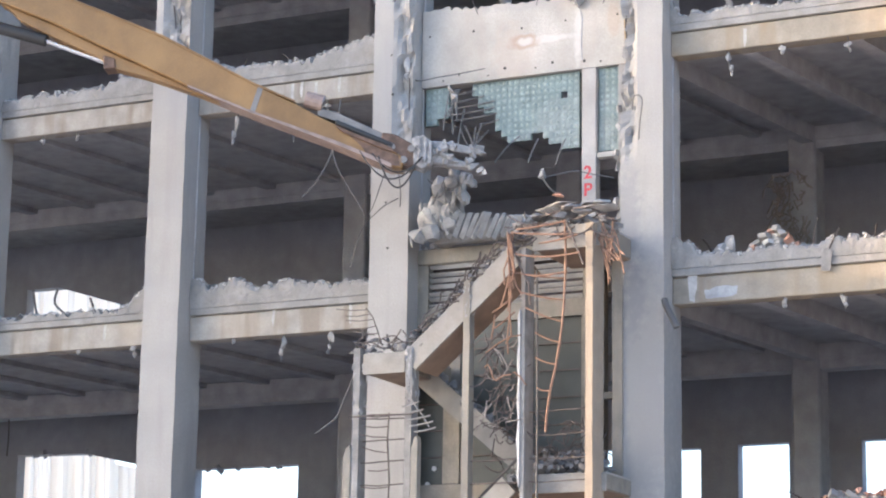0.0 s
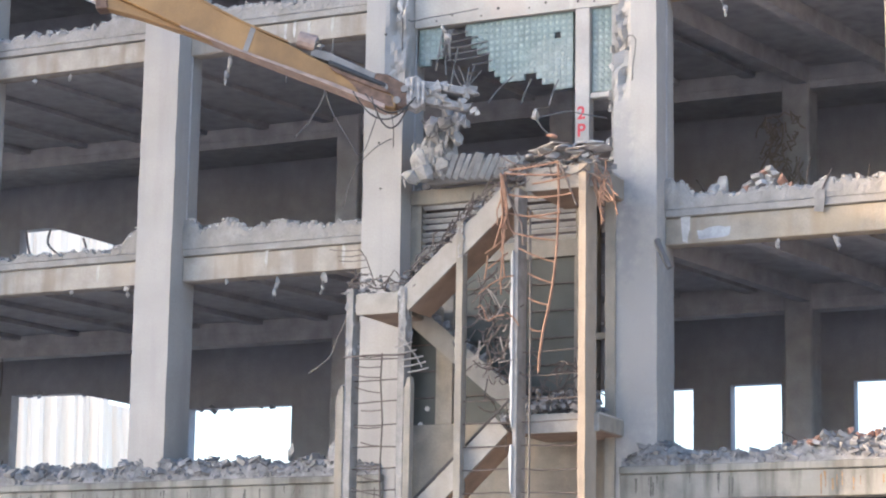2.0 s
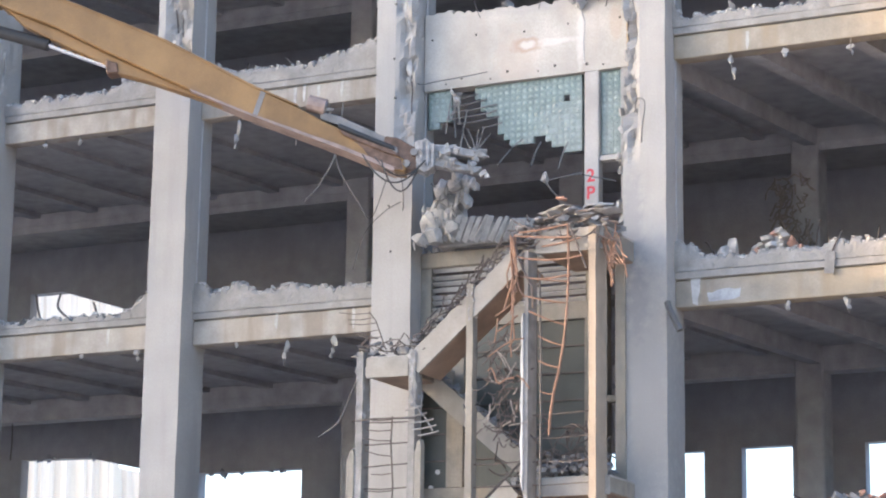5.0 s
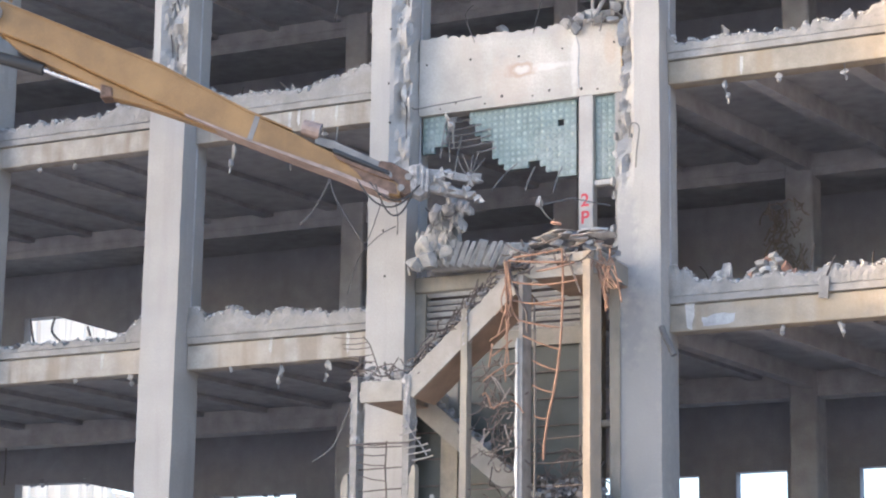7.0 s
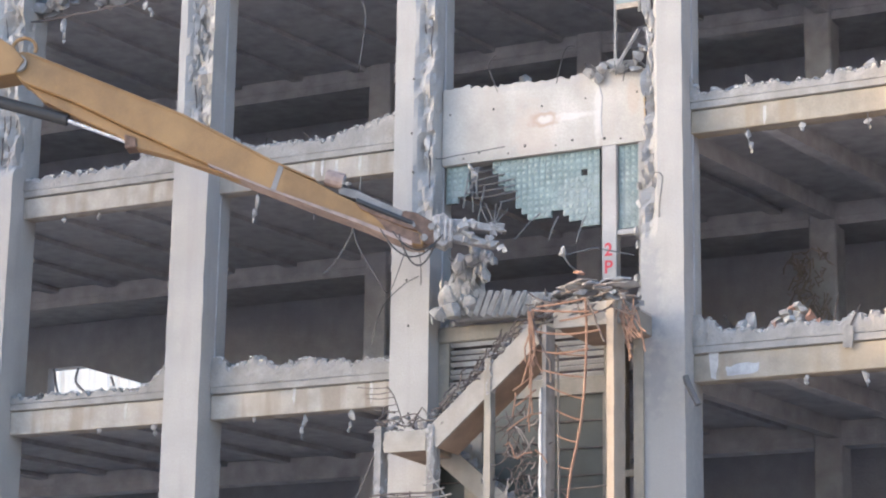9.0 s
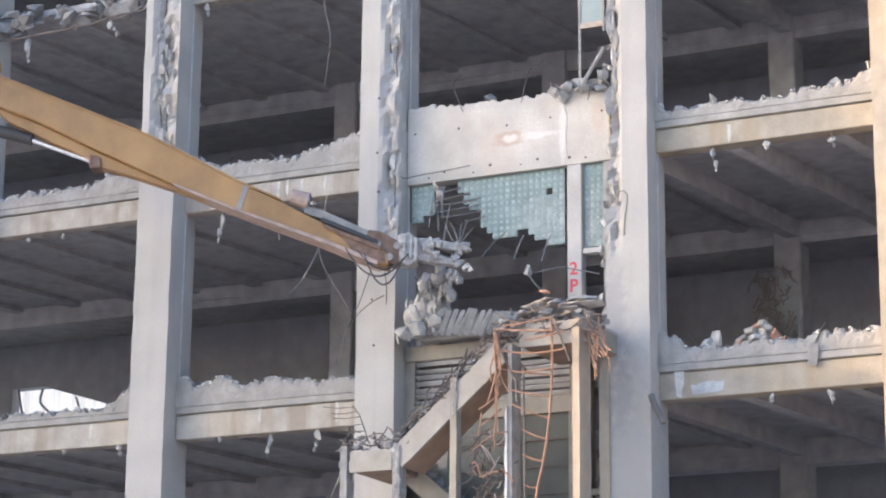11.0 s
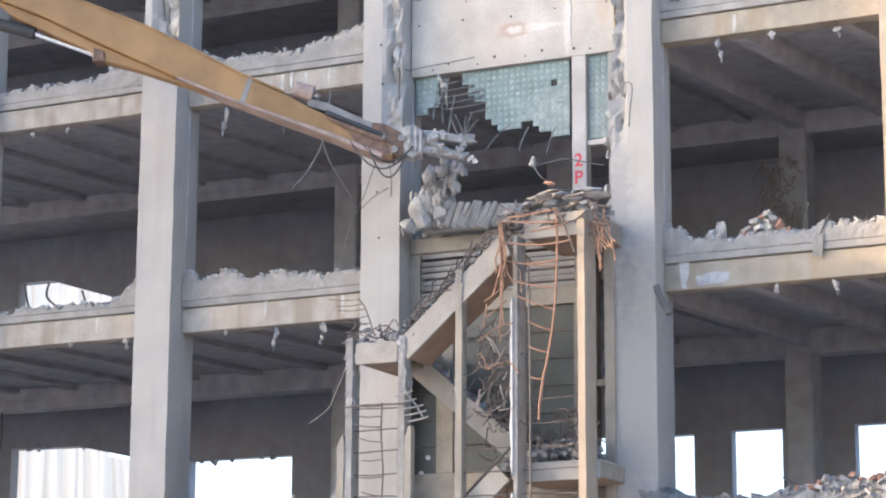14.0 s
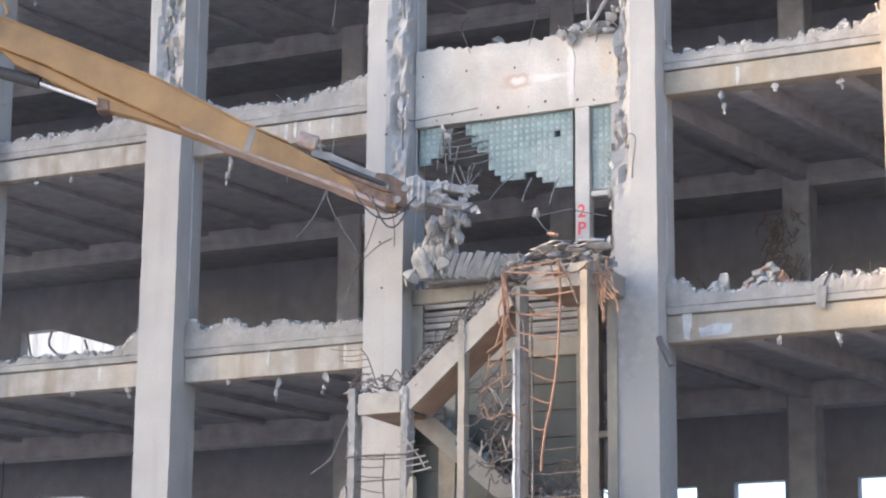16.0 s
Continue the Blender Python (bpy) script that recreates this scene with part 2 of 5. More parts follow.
tagged(part("ground", bm, EARTH), "dusty demolition yard ground of earth and crushed stone", "ground", kind="structure")

# the tall neighbour that keeps the low sun off most of the front
bm = boxed(-6, 6, 0, 14.5, 0, 46, 0.05, Matrix.Translation((-48.95, -21.64, 0)) @ pose(0, 0, 0, 0, 0, 20.8))
tagged(part("wall_neighbour", bm, CONCRETE), "plain tall concrete block standing across the yard", "building", kind="structure")

# floors and ceilings
for k, (zb, zt) in BEAM_Z.items():
    tagged(part(f"floor_{k}", boxed(LEFT, RIGHT, 0.75, BACK, zt - 0.22, zt), INNER), "sooty concrete floor slab of the gutted storey", "floor", kind="structure")
    bm = bmesh.new()
    x = COL_X[0] - 10.6
    while x < RIGHT - 1.8:
        skew = bmesh.ops.create_cube(bm, size=1)["verts"]
        for v in skew:
            y, up = 0.76 + (v.co.y + 0.5) * (MID_Y - 0.82), v.co.z > 0
            v.co = Vector((x + (v.co.x + 0.5) * 0.26 + 0.17 * (y - 0.76), y, zt - 0.224 if up else zt - (0.56 if x > 4 else 0.33)))
        x = x + 1.58 if x < 2.5 else 4.92 if x < 4.9 else x + 1.85
    tagged(part(f"ceiling_{k}", bm, INNER), "ribs of sooty concrete under the slab", "ceiling", kind="structure")
    bm = boxed(LEFT, RIGHT, MID_Y - 0.05, MID_Y + 0.45, zt - 0.75 + 0.25, zt - 0.226)
    box(bm, LEFT, RIGHT, MID_Y - 0.02, MID_Y + 0.42, zb - 0.1, zt - 0.5)
    tagged(part(f"inner_beam_{k}", bm, INNER), "deep sooty concrete beam across the inner columns", "beam", kind="structure")
tagged(part("roof", boxed(LEFT, RIGHT, 0.75, BACK, 22.71, 22.95), CONCRETE), "flat concrete roof slab", "roof", kind="structure")

for i, x in enumerate(MID_X):
    tagged(part(f"inner_column_{i}", boxed(x, x + 0.55, MID_Y - 0.1, MID_Y + 0.5, 0, 22.4, 0.03), INNER), "square sooty concrete column inside the storey", "column", kind="structure")

# side walls and the back wall with its openings
tagged(part("wall_left", boxed(LEFT - 0.3, LEFT, 0, BACK, 0, 22.9), INNER), "plain concrete end wall", "wall", kind="structure")
tagged(part("wall_right", boxed(RIGHT, RIGHT + 0.3, 0, BACK, 0, 22.9), INNER), "plain concrete end wall", "wall", kind="structure")
bm = boxed(LEFT, RIGHT, BACK, BACK + 0.3, 0, 5.5)
holes = [(-14.85, -11.3, 8.8), (-9.78, -7.04, 8.24), (0.3, 0.8, 8.25), (1.1, 2.62, 8.19), (3.44, 4.54, 8.22), (6.07, 7.4, 8.2), (9.0, 10.3, 8.2)]
x = LEFT
for a, b, top in holes:
    box(bm, x, a, BACK, BACK + 0.3, 5.5, 9.85)
    if a < -14:
        prism(bm, [(a, 8.78), (-12.9, 8.745), (b, 8.4), (b, 9.85), (a, 9.85)], BACK, BACK + 0.3)
    else:
        box(bm, a, b, BACK, BACK + 0.3, top, 9.85)
    x = b
box(bm, x, RIGHT, BACK, BACK + 0.3, 5.5, 9.85)
box(bm, LEFT, -14.85, BACK, BACK + 0.3, 9.85, 14.4)
prism(bm, [(-14.85, 12.87), (-13.9, 12.87), (-12.1, 12.32), (-12.1, 14.4), (-14.85, 14.4)], BACK, BACK + 0.3)
box(bm, -12.1, RIGHT, BACK, BACK + 0.3, 9.85, 14.4)
box(bm, LEFT, RIGHT, BACK, BACK + 0.3, 14.4, 22.9)
tagged(part("wall_back", bm, HAZEWALL), "back wall in hazed grey with bare window openings", "wall", kind="structure")


# ---- front frame ----
def column_mesh(x0, z0, z1, damage):
    """A column whose faces are cut back where damage(u, z) says so (u: 0 left to 1 right)."""
    bm = bmesh.new()
    nx, ny, nz = 10, 6, int((z1 - z0) / 0.07)
    loop = [(i / nx, 0) for i in range(nx)] + [(1, j / ny) for j in range(ny)] + [(1 - i / nx, 1) for i in range(nx)] + [(0, 1 - j / ny) for j in range(ny)]
    rows = []
    for k in range(nz + 1):
        z = z0 + (z1 - z0) * k / nz
        ring = []
        for u, w in loop:
            x, y = x0 + u * COL_W, w * COL_D
            d = damage(u, w, z)
            if d > 0:
                r = max(0.0, d * (0.75 + 1.1 * fractal(x * 4, y * 4 + 9, z * 1.9)))
                y += r * (1 - w)
                x += (0.5 - u) * r * 0.6
            edge = 0.006 * fractal(x * 2, y * 2, z * 1.2)
            ring.append(bm.verts.new((x + edge, y + edge * (1 if w < 0.5 else 0), z)))
        rows.append(ring)
    n = len(loop)
    for a, b in zip(rows, rows[1:]):
        for i in range(n):
            bm.faces.new((a[i], a[(i + 1) % n], b[(i + 1) % n], b[i]))
    bm.faces.new(rows[-1])
    return bm


def smooth(a, b, x):
    s = min(1, max(0, (x - a) / (b - a)))
    return s * s * (3 - 2 * s)


def dmg_none(u, w, z):
    return 0.0


def dmg_c1(u, w, z):
    return 0.2 * smooth(14.15, 14.5, z) * smooth(0.22, 0.36, u) * (1 - smooth(0.86, 0.99, u)) * (1 - w)


def dmg_c0(u, w, z):
    return 0.2 * smooth(14.4, 14.7, z) * smooth(0.2, 0.4, u) * (1 - w)


def dmg_c2(u, w, z):
    return 0.17 * smooth(12.0, 12.8, z) * smooth(0.52 - 0.05 * math.sin(z * 3), 0.72, u) * (1 - w)


def dmg_c3(u, w, z):
    return 0.2 * smooth(11.6, 12.2, z) * (1 - smooth(0.18 + 0.06 * math.sin(z * 4.1), 0.4, u)) * (1 - w)


for i, (x, d) in enumerate(zip(COL_X, (dmg_none, dmg_c0, dmg_c1, dmg_c2, dmg_c3, dmg_none, dmg_none))):
    text = "grey concrete front column" if d is dmg_none else "grey concrete front column with its corner broken away above"
    # columns 5 and 6 stand in sun; the ochre tones their glare down
    tagged(part(f"column_{i}", column_mesh(x, 0, 22.6, d), SUNOCHRE if i > 4 else BLOTCHED if i == 4 else CONCRETE), text, "column", kind="structure")

SET = 0.41
for x in (COL_X[2], COL_X[3], COL_X[4]):
    tagged(part("trim_conduit", tube(bmesh.new(), [(x + COL_W + 0.008, 0.47, 9.9), (x + COL_W + 0.01, 0.475, 14.0), (x + COL_W + 0.008, 0.47, 20.0)], 0.014, 6), INNER), "thin grey conduit down the column's side", "conduit", kind="structure")
for i, (xa, xb) in enumerate(zip(COL_X, COL_X[1:])):
    xa, xb = xa + COL_W + 0.004, xb - 0.004
    for k in (2, 3, 4, 5):
        zb, zt = BEAM_Z[k]
        if (i == 3 and k in (2, 3)) or (i == 1 and k == 4):
            continue
        bm = boxed(xa, xb, SET, SET + 0.34, zb, zt - 0.155, 0.015)
        box(bm, xa, xb, SET + 0.05, SET + 0.34, zt - 0.155, zt - 0.13)
        tagged(part("trim_ledge", boxed(xa, xb, SET - 0.03, SET + 0.34, zt - 0.128, zt, 0.01), UPSTAND), "grey concrete ledge along the top of the beam", "trim", kind="structure")
        tagged(part(f"beam_{i}_{k}", bm, SUNOCHRE if i > 3 else BEAM), "stained beige concrete floor beam with a thin top ledge", "beam", kind="structure")

# the first floor's edge runs past the columns
for i, (xa, xb) in enumerate(((-25, 0.55), (4.95, 20))):
    bm = boxed(xa, xb, -0.06, 0.74, 4.93, 5.36, 0.015)
    box(bm, xa, xb, -0.1, 0.74, 5.364, 5.49, 0.015)
    tagged(part(f"beam_{i}_1", bm, MOSSY), "weathered concrete edge beam with dark drip stains", "beam", kind="structure")

# ---- the stair bay's wall ----
rng = random.Random(5)


def ragged(xa, xb, z_of, step=0.09, amp=0.05, seed=0.0):
    """Outline points from xb back to xa along a broken edge."""
    n = max(2, int((xb - xa) / step))
    return [(xb + (xa - xb) * i / n, z_of(xb + (xa - xb) * i / n) + amp * fractal((xb + (xa - xb) * i / n) * 4, seed, 3.3)) for i in range(n + 1)]


XA, XB = 0.779, 4.85
bm = prism(bmesh.new(), [(XA, 13.6), (XB, 13.6)] + ragged(XA, XB, lambda x: 15.07 - 0.06 * max(0, x - 2.4) + 0.06 * (noise.cell(Vector((x * 3, 2.2, 0))) - 0.5) + 0.025 * (noise.cell(Vector((x * 13, 5.2, 0))) - 0.5), step=0.035, amp=0.05), SET, 0.72)
spandrel = tagged(part("wall_spandrel_upper", bm, SPANDREL), "whitewashed concrete spandrel with rust marks and a broken top edge", "wall", kind="structure")
tagged(part("wall_post", boxed(3.92, 4.19, SET + 0.006, 0.62, 10.5, 13.6, 0.012), WHITE), "pale upright post between the glazed openings", "post", kind="structure")
bm = boxed(XA, 4.3, SET - 0.04, 0.72, 10.3, 10.58, 0.02)
box(bm, XA, 0.98, SET, 0.72, 9.2, 10.296)
box(bm, 0.98, 4.3, SET + 0.02, 0.72, 9.2, 9.5)
box(bm, 3.95, 4.3, SET + 0.01, 0.72, 9.5, 10.296)
tagged(part("wall_spandrel_lower", bm, PLASTER), "beige plastered spandrel wall under the broken stair", "wall", kind="structure")
bm = boxed(XA, XB, SET + 0.02, 0.72, 0, 6.38)
for a, b in ((XA, 0.78), (1.32, 1.64), (2.75, 2.9), (3.93, 4.3)):
    tagged(part("wall_pilaster", boxed(a, b, SET, 0.72, 6.384, 9.196), PLASTER), "beige pilaster between the stair windows", "pilaster", kind="structure")
tagged(part("wall_stair", bm, PLASTER), "beige plastered stair wall with window openings", "wall", kind="structure")
for a, b in ((0.78, 1.32), (1.64, 2.75), (2.9, 3.93)):
    w = tagged(part("window_1", boxed(a, b, 0.5, 0.53, 6.384, 9.196), GREENPANE), "dirty greenish stair window glazing", "window", kind="structure")
    bm = bmesh.new()
    for k in range(1, 6):
        box(bm, a, b, 0.47, 0.5, 6.38 + k * 0.47, 6.4 + k * 0.47)
    part("glazing_bar", bm, DARKBAR, w)
tagged(part("trim_transom", boxed(4.19, 4.6, SET + 0.04, 0.6, 11.96, 12.06, 0.01), WHITE), "pale transom bar of the narrow window", "trim", kind="structure")
tagged(part("trim_transom_low", boxed(4.304, 4.52, SET + 0.04, 0.6, 7.72, 7.84, 0.01), PLASTER), "pale transom bar of the open slit", "trim", kind="structure")

tagged(part("wall_jamb_low", box(box(boxed(4.52, XB, SET, 0.72, 7.0, 10.6), 4.52, XB, SET, 0.72, 5.5, 6.42), 4.72, XB, SET, 0.72, 6.424, 6.996), PLASTER), "beige plastered jamb beside the column", "wall", kind="structure")
bm, r = boxed(4.6, XB, SET + 0.02, 0.72, 10.604, 13.596), random.Random(61)
for k in range(16):
    stone(bm, (r.uniform(4.6, 4.9), r.uniform(0.25, 0.38), r.uniform(10.7, 13.5)), (0.045, 0.05, 0.09), r)
tagged(part("wall_jamb", bm, BROKEN), "broken rough concrete jamb beside the column", "wall", kind="structure")

# louvre
louvre = thing("louvre", "grey painted metal louvre with broken dusty slats", "louvre", at=(0, 0, 0))
part("back_panel", boxed(0.985, 3.95, 0.6, 0.62, 9.5, 10.296), DARKBAR, louvre)
for k in range(7):
    part("slat", boxed(-1.475, 1.475, -0.043, 0.043, -0.008, 0.008, m=pose(2.465, 0.47, 9.55 + k * 0.116 + 0.012 * math.sin(k * 2.3), -46 + 5 * math.sin(k * 1.7))), LOUVRE, louvre)

# glass blocks
PITCH = 0.116


def block_mesh():
    bm = boxed(0.0008, PITCH - 0.0008, 0, 0.08, 0.0008, PITCH - 0.0008, 0.004)
    nf = len(bm.faces)
    c = PITCH / 2
    rings = []
    for r, y in ((0.036, 0.0), (0.027, -0.009), (0.012, -0.013)):
        rings.append([bm.verts.new((c + r * math.cos(a), y, c + r * math.sin(a))) for a in (math.pi * k / 4 for k in range(8))])
    for a, b in zip(rings, rings[1:]):
        for k in range(8):
            bm.faces.new((a[k], a[(k + 1) % 8], b[(k + 1) % 8], b[k])).material_index = 1
    bm.faces.new(rings[-1]).material_index = 1
    me = bpy.data.meshes.new("glass_block")
    bm.to_mesh(me)
    bm.free()
    me.materials.append(BLOCK)
    me.materials.append(LENS)
    return me


BLOCK_ME = block_mesh()


def depth_left(x):
    """How far the glass still hangs down from the spandrel."""
    if x < 1.26:
        return 0.66 - 0.1 * (x > 1.12)
    for lim, d in ((1.76, 0.0), (1.9, 0.2), (2.04, 0.42), (2.2, 0.6), (2.5, 0.98), (3.2, 1.12), (3.5, 1.24)):
        if x < lim:
            return d
    return 1.4


glazing = thing("glass_block_panel", "half-broken panel of green glass blocks under the spandrel", "glass blocks")
screen = thing("glass_block_panel", "narrow panel of green glass blocks beside the post", "glass blocks")
for i in range(27):
    for j in range(13):
        x = 0.82 + i * PITCH
        if x + PITCH < 3.93 and (j + 0.6) * PITCH < depth_left(x + 0.07) + rng.uniform(-0.02, 0.03) and (i, j) != (23, 3):
            b = new("glass_block", BLOCK_ME)
            b.parent, b.location = glazing, (x, 0.51 + rng.uniform(-0.004, 0.004), 13.596 - (j + 1) * PITCH)
for i in range(4):
    for j in range(13):
        b = new("glass_block", BLOCK_ME)
        b.parent, b.location = screen, (4.196 + i * PITCH, 0.51, 13.596 - (j + 1) * PITCH)
bm = bmesh.new()
for j, (a, b) in enumerate(((1.3, 1.8), (1.25, 2.0), (1.3, 2.2), (1.2, 2.2), (1.4, 2.25), (1.9, 2.3))):
    z = 13.45 - j * PITCH
    tube(bm, arc((a, 0.5, z - rng.uniform(0, 0.05)), (b, 0.48, z), 0.02, 4, 0.01, rng), 0.014, 5)
part("joint_rod", bm, CABLE, glazing, "bare steel rods left in the broken joints")
for p, q in (((2.75, 0.4, 12.5), (2.35, 0.2, 12.0)), ((3.1, 0.4, 12.4), (2.95, 0.3, 11.95)), ((3.62, 0.4, 12.35), (3.5, 0.25, 11.85)), ((1.7, 0.3, 13.1), (1.66, 0.1, 12.3))):
    part("hanging_rod", tube(bmesh.new(), arc(p, q, -0.04, 5), 0.014, 5), CABLE, glazing)


LENSWHITE = mat("plain_white", (0.53, 0.525, 0.51))


def cyl_y(x, z, r):
    return tube(bmesh.new(), [(x, SET - 0.004, z), (x, SET + 0.03, z)], r, 8)


# writing on the post
def letters(text, x, y, z, size, material, parent):
    cu = bpy.data.curves.new("marking", "FONT")
    cu.body, cu.size, cu.extrude, cu.offset = text, size, 0.002, 0.006
    cu.align_x = "CENTER"
    ob = new("marking", cu)
    me = bpy.data.meshes.new_from_object(ob)
    bpy.data.objects.remove(ob)
    me.materials.clear()
    me.materials.append(material)
    o = new("marking", me)
    o.matrix_world = pose(x, y, z, 90, 0, 0)
    return o


for ch, z in (("2", 11.6), ("P", 11.29)):
    tagged(letters(ch, 4.04, SET + 0.003, z, 0.32, RED, None), "red sprayed floor mark on the pale post", "paint mark")

STAIN = mat("rust_stain", (0.38, 0.32, 0.26), var=0.3, scale=9)
HOLE = mat("dark_hole", (0.06, 0.055, 0.05))
for k in range(13):
    x, z = 0.95 + 0.3 * k + rng.uniform(-0.05, 0.05), (13.72 if k % 3 else 14.5) + rng.uniform(-0.04, 0.08)
    tagged(part("tie_hole", cyl_y(x, z, rng.uniform(0.016, 0.03)), HOLE), "small dark tie hole in the spandrel", "hole", "tie holes in the spandrel")
for x, z in ((0.364, 14.16), (0.398, 13.42), (0.361, 10.58), (0.312, 11.42), (0.4, 9.0), (0.38, 15.2)):
    tagged(part("tie_hole", tube(bmesh.new(), [(x, -0.004, z), (x, 0.02, z)], 0.024, 8), HOLE), "small dark tie hole in the column face", "hole", "tie holes in the column")
tagged(part("drip_ridge", tube(bmesh.new(), [(3.75, SET, 14.85), (3.86, SET - 0.005, 14.75), (3.93, SET - 0.005, 14.5), (3.9, SET - 0.004, 14.1), (3.92, SET, 13.75)], 0.012, 5), LENSWHITE), "white lime drip down the spandrel", "stain", "marks on the spandrel")

# frame of the window above
frame_up = thing("window_frame", "bare metal window frame left above the spandrel", "window frame")
for n_, a in (("upright", (4.16, 4.2, 0.4, 0.46, 14.9, 18.0)), ("upright", (4.62, 4.66, 0.4, 0.46, 16.0, 18.0)), ("crossbar", (4.2, 4.62, 0.4, 0.46, 16.1, 16.2))):
    part(n_, boxed(*a), STAIN if n_ == "crossbar" else POSTGREY, frame_up)
part("pane", boxed(4.2, 4.62, 0.42, 0.44, 16.2, 17.9), BLOCK, frame_up, "green glass pane")
part("fallen_bar", tube(bmesh.new(), [(4.3, 0.2, 14.95), (4.72, 0.2, 15.6)], 0.035, 6), POSTGREY, frame_up)


# ---- rubble on the floor edges ----
def rubble_band(xa, xb, zt, high, seed, y0, deep=1.7, amp=0.15, small=520, material=DUSTY, label="broken grey concrete edge heaped with dusty rubble"):
    """A broken ridge of slab and rubble along a floor's edge, with small stones on it. high(x) is its height."""
    r = random.Random(seed)
    bm = bmesh.new()
    nx, ny = int((xb - xa) / 0.035), 22
    rows = []

    def top(x, y):
        s = (y - y0) / deep
        u, v = x * 0.8 + y * 0.6, y * 0.8 - x * 0.6
        u, v = u + 0.1 * fractal(u * 3, v * 3, seed), v + 0.1 * fractal(v * 3, u * 3, seed + 2)
        blocks = 0.55 * noise.cell(Vector((u * 4.2, v * 4.2, seed))) + 0.45 * noise.cell(Vector((u * 9, v * 9, seed + 7)))
        h = high(x) * (1 - 0.55 * smooth(0.25, 1, s)) + amp * (0.7 * fractal(x * 1.6, y * 1.6, seed) + 0.3 * (blocks - 0.45))
        return max(0.03, h)

    for i in range(nx + 1):
        x = xa + (xb - xa) * i / nx
        jut = 0.05 * fractal(x * 5, 1.7, seed)
        col = [bm.verts.new((x, y0, zt + 0.002)), bm.verts.new((x, y0 + 0.015 + 0.3 * abs(jut), zt + 0.55 * top(x, y0)))]
        for j in range(ny + 1):
            y = y0 + 0.06 + abs(jut) + (deep - 0.06) * (j / ny) ** 1.4
            col.append(bm.verts.new((x, y, zt + top(x, y) * (1 if j < ny else 0))))
        rows.append(col)
    for a, b in zip(rows, rows[1:]):
        for j in range(len(a) - 1):
            bm.faces.new((a[j], b[j], b[j + 1], a[j + 1]))
    bm.faces.new(rows[0])
    bm.faces.new(rows[-1][::-1])
    tops = part("rubble_bed", bm, material)
    bm = bmesh.new()
    for _ in range(small):
        x, y = r.uniform(xa + 0.06, xb - 0.06), y0 + 0.05 + abs(r.gauss(0, 0.4))
        s = r.uniform(0.014, 0.034) if r.random() < 0.8 else r.uniform(0.035, 0.085)
        if y < y0 + deep - 0.2:
            z = zt + top(x, y) + s * 0.2
            if r.random() < 0.2:
                y, z = y0 + 0.02 + 0.4 * s, zt + s * 0.5 + r.random() * 0.6 * top(x, y0)
            stone(bm, (x, y, z), (s * r.uniform(0.8, 2.0), s * r.uniform(0.8, 1.5), s * r.uniform(0.3, 0.8)), r)
    tagged(tops, "broken grey slab edge under dusty rubble", "rubble", "rubble on the floor edges", "stuff")
    bmesh.ops.recalc_face_normals(bm, faces=bm.faces)
    tagged(part("rubble", bm, material), label, "rubble", "rubble on the floor edges", "stuff")
    return top


def chunk(x, y, z, s, seed, material=BROKEN, label="loose angular lump of broken grey concrete", tall=1.0):
    r = random.Random(seed)
    bm = rock(bmesh.new(), (0, 0, 0), (s, s * 0.8, s * 0.7 * tall), r)
    bmesh.ops.transform(bm, matrix=pose(0, 0, 0, r.uniform(-15, 15), r.uniform(-15, 15), r.uniform(0, 360)), verts=bm.verts)
    low = min(v.co.z for v in bm.verts)
    for v in bm.verts:
        v.co.z -= low
    ob = part("concrete_lump", bm, material)
    ob.location = (x, y, z)
    return tagged(ob, label, "rubble lump", "loose lumps")


def hump(x, at, w, h):
    return h * math.exp(-((x - at) / w) ** 2)


def along(*pts):
    """Height over x, straight between the given points."""
    def f(x):
        for (xa, za), (xb, zb) in zip(pts, pts[1:]):
            if x <= xb:
                return za + (zb - za) * max(0, x - xa) / (xb - xa)
        return pts[-1][1]
    return f


bays = {
    (1, 2): along((-8.6, 0.13), (-6.9, 0.10), (-5.6, 0.10), (-5.15, 0.40), (-4.76, 0.5)),
    (2, 2): along((-3.98, 0.57), (-3.8, 0.53), (-3.62, 0.35), (-3.35, 0.38), (-3.1, 0.47), (-2.8, 0.45), (-2.5, 0.29), (-2.3, 0.33), (-2.05, 0.43), (-1.65, 0.42), (-1.35, 0.28), (0, 0.29)),
    (4, 2): along((5.58, 0.58), (5.72, 0.5), (6.2, 0.21), (6.5, 0.27), (6.75, 0.17), (7.0, 0.27), (7.6, 0.25), (8.0, 0.2), (8.3, 0.27), (9.54, 0.31)),
    (5, 2): lambda x: 0.25,
    (1, 3): along((-8.6, 0.24), (-6.9, 0.25), (-5.9, 0.31), (-4.76, 0.42)),
    (2, 3): along((-3.98, 0.55), (-3.7, 0.44), (-2.95, 0.26), (-1.6, 0.3), (-0.9, 0.43), (0, 0.6)),
    (4, 3): along((5.58, 0.42), (5.75, 0.16), (7.8, 0.15), (8.8, 0.22), (9.35, 0.34), (9.54, 0.62)),
    (0, 3): lambda x: 0.25, (0, 2): lambda x: 0.25, (5, 3): lambda x: 0.25,
    (2, 4): lambda x: 0.25, (4, 4): lambda x: 0.25,
}
TOPS = {}
for (i, k), high in bays.items():
    xa, xb = COL_X[i] + COL_W, COL_X[i + 1]
    TOPS[i, k] = rubble_band(xa, xb, BEAM_Z[k][1], lambda x, high=high: 0.8 * high(x) + 0.03, 11 * i + k, SET + 0.08, amp=0.09, small=700)
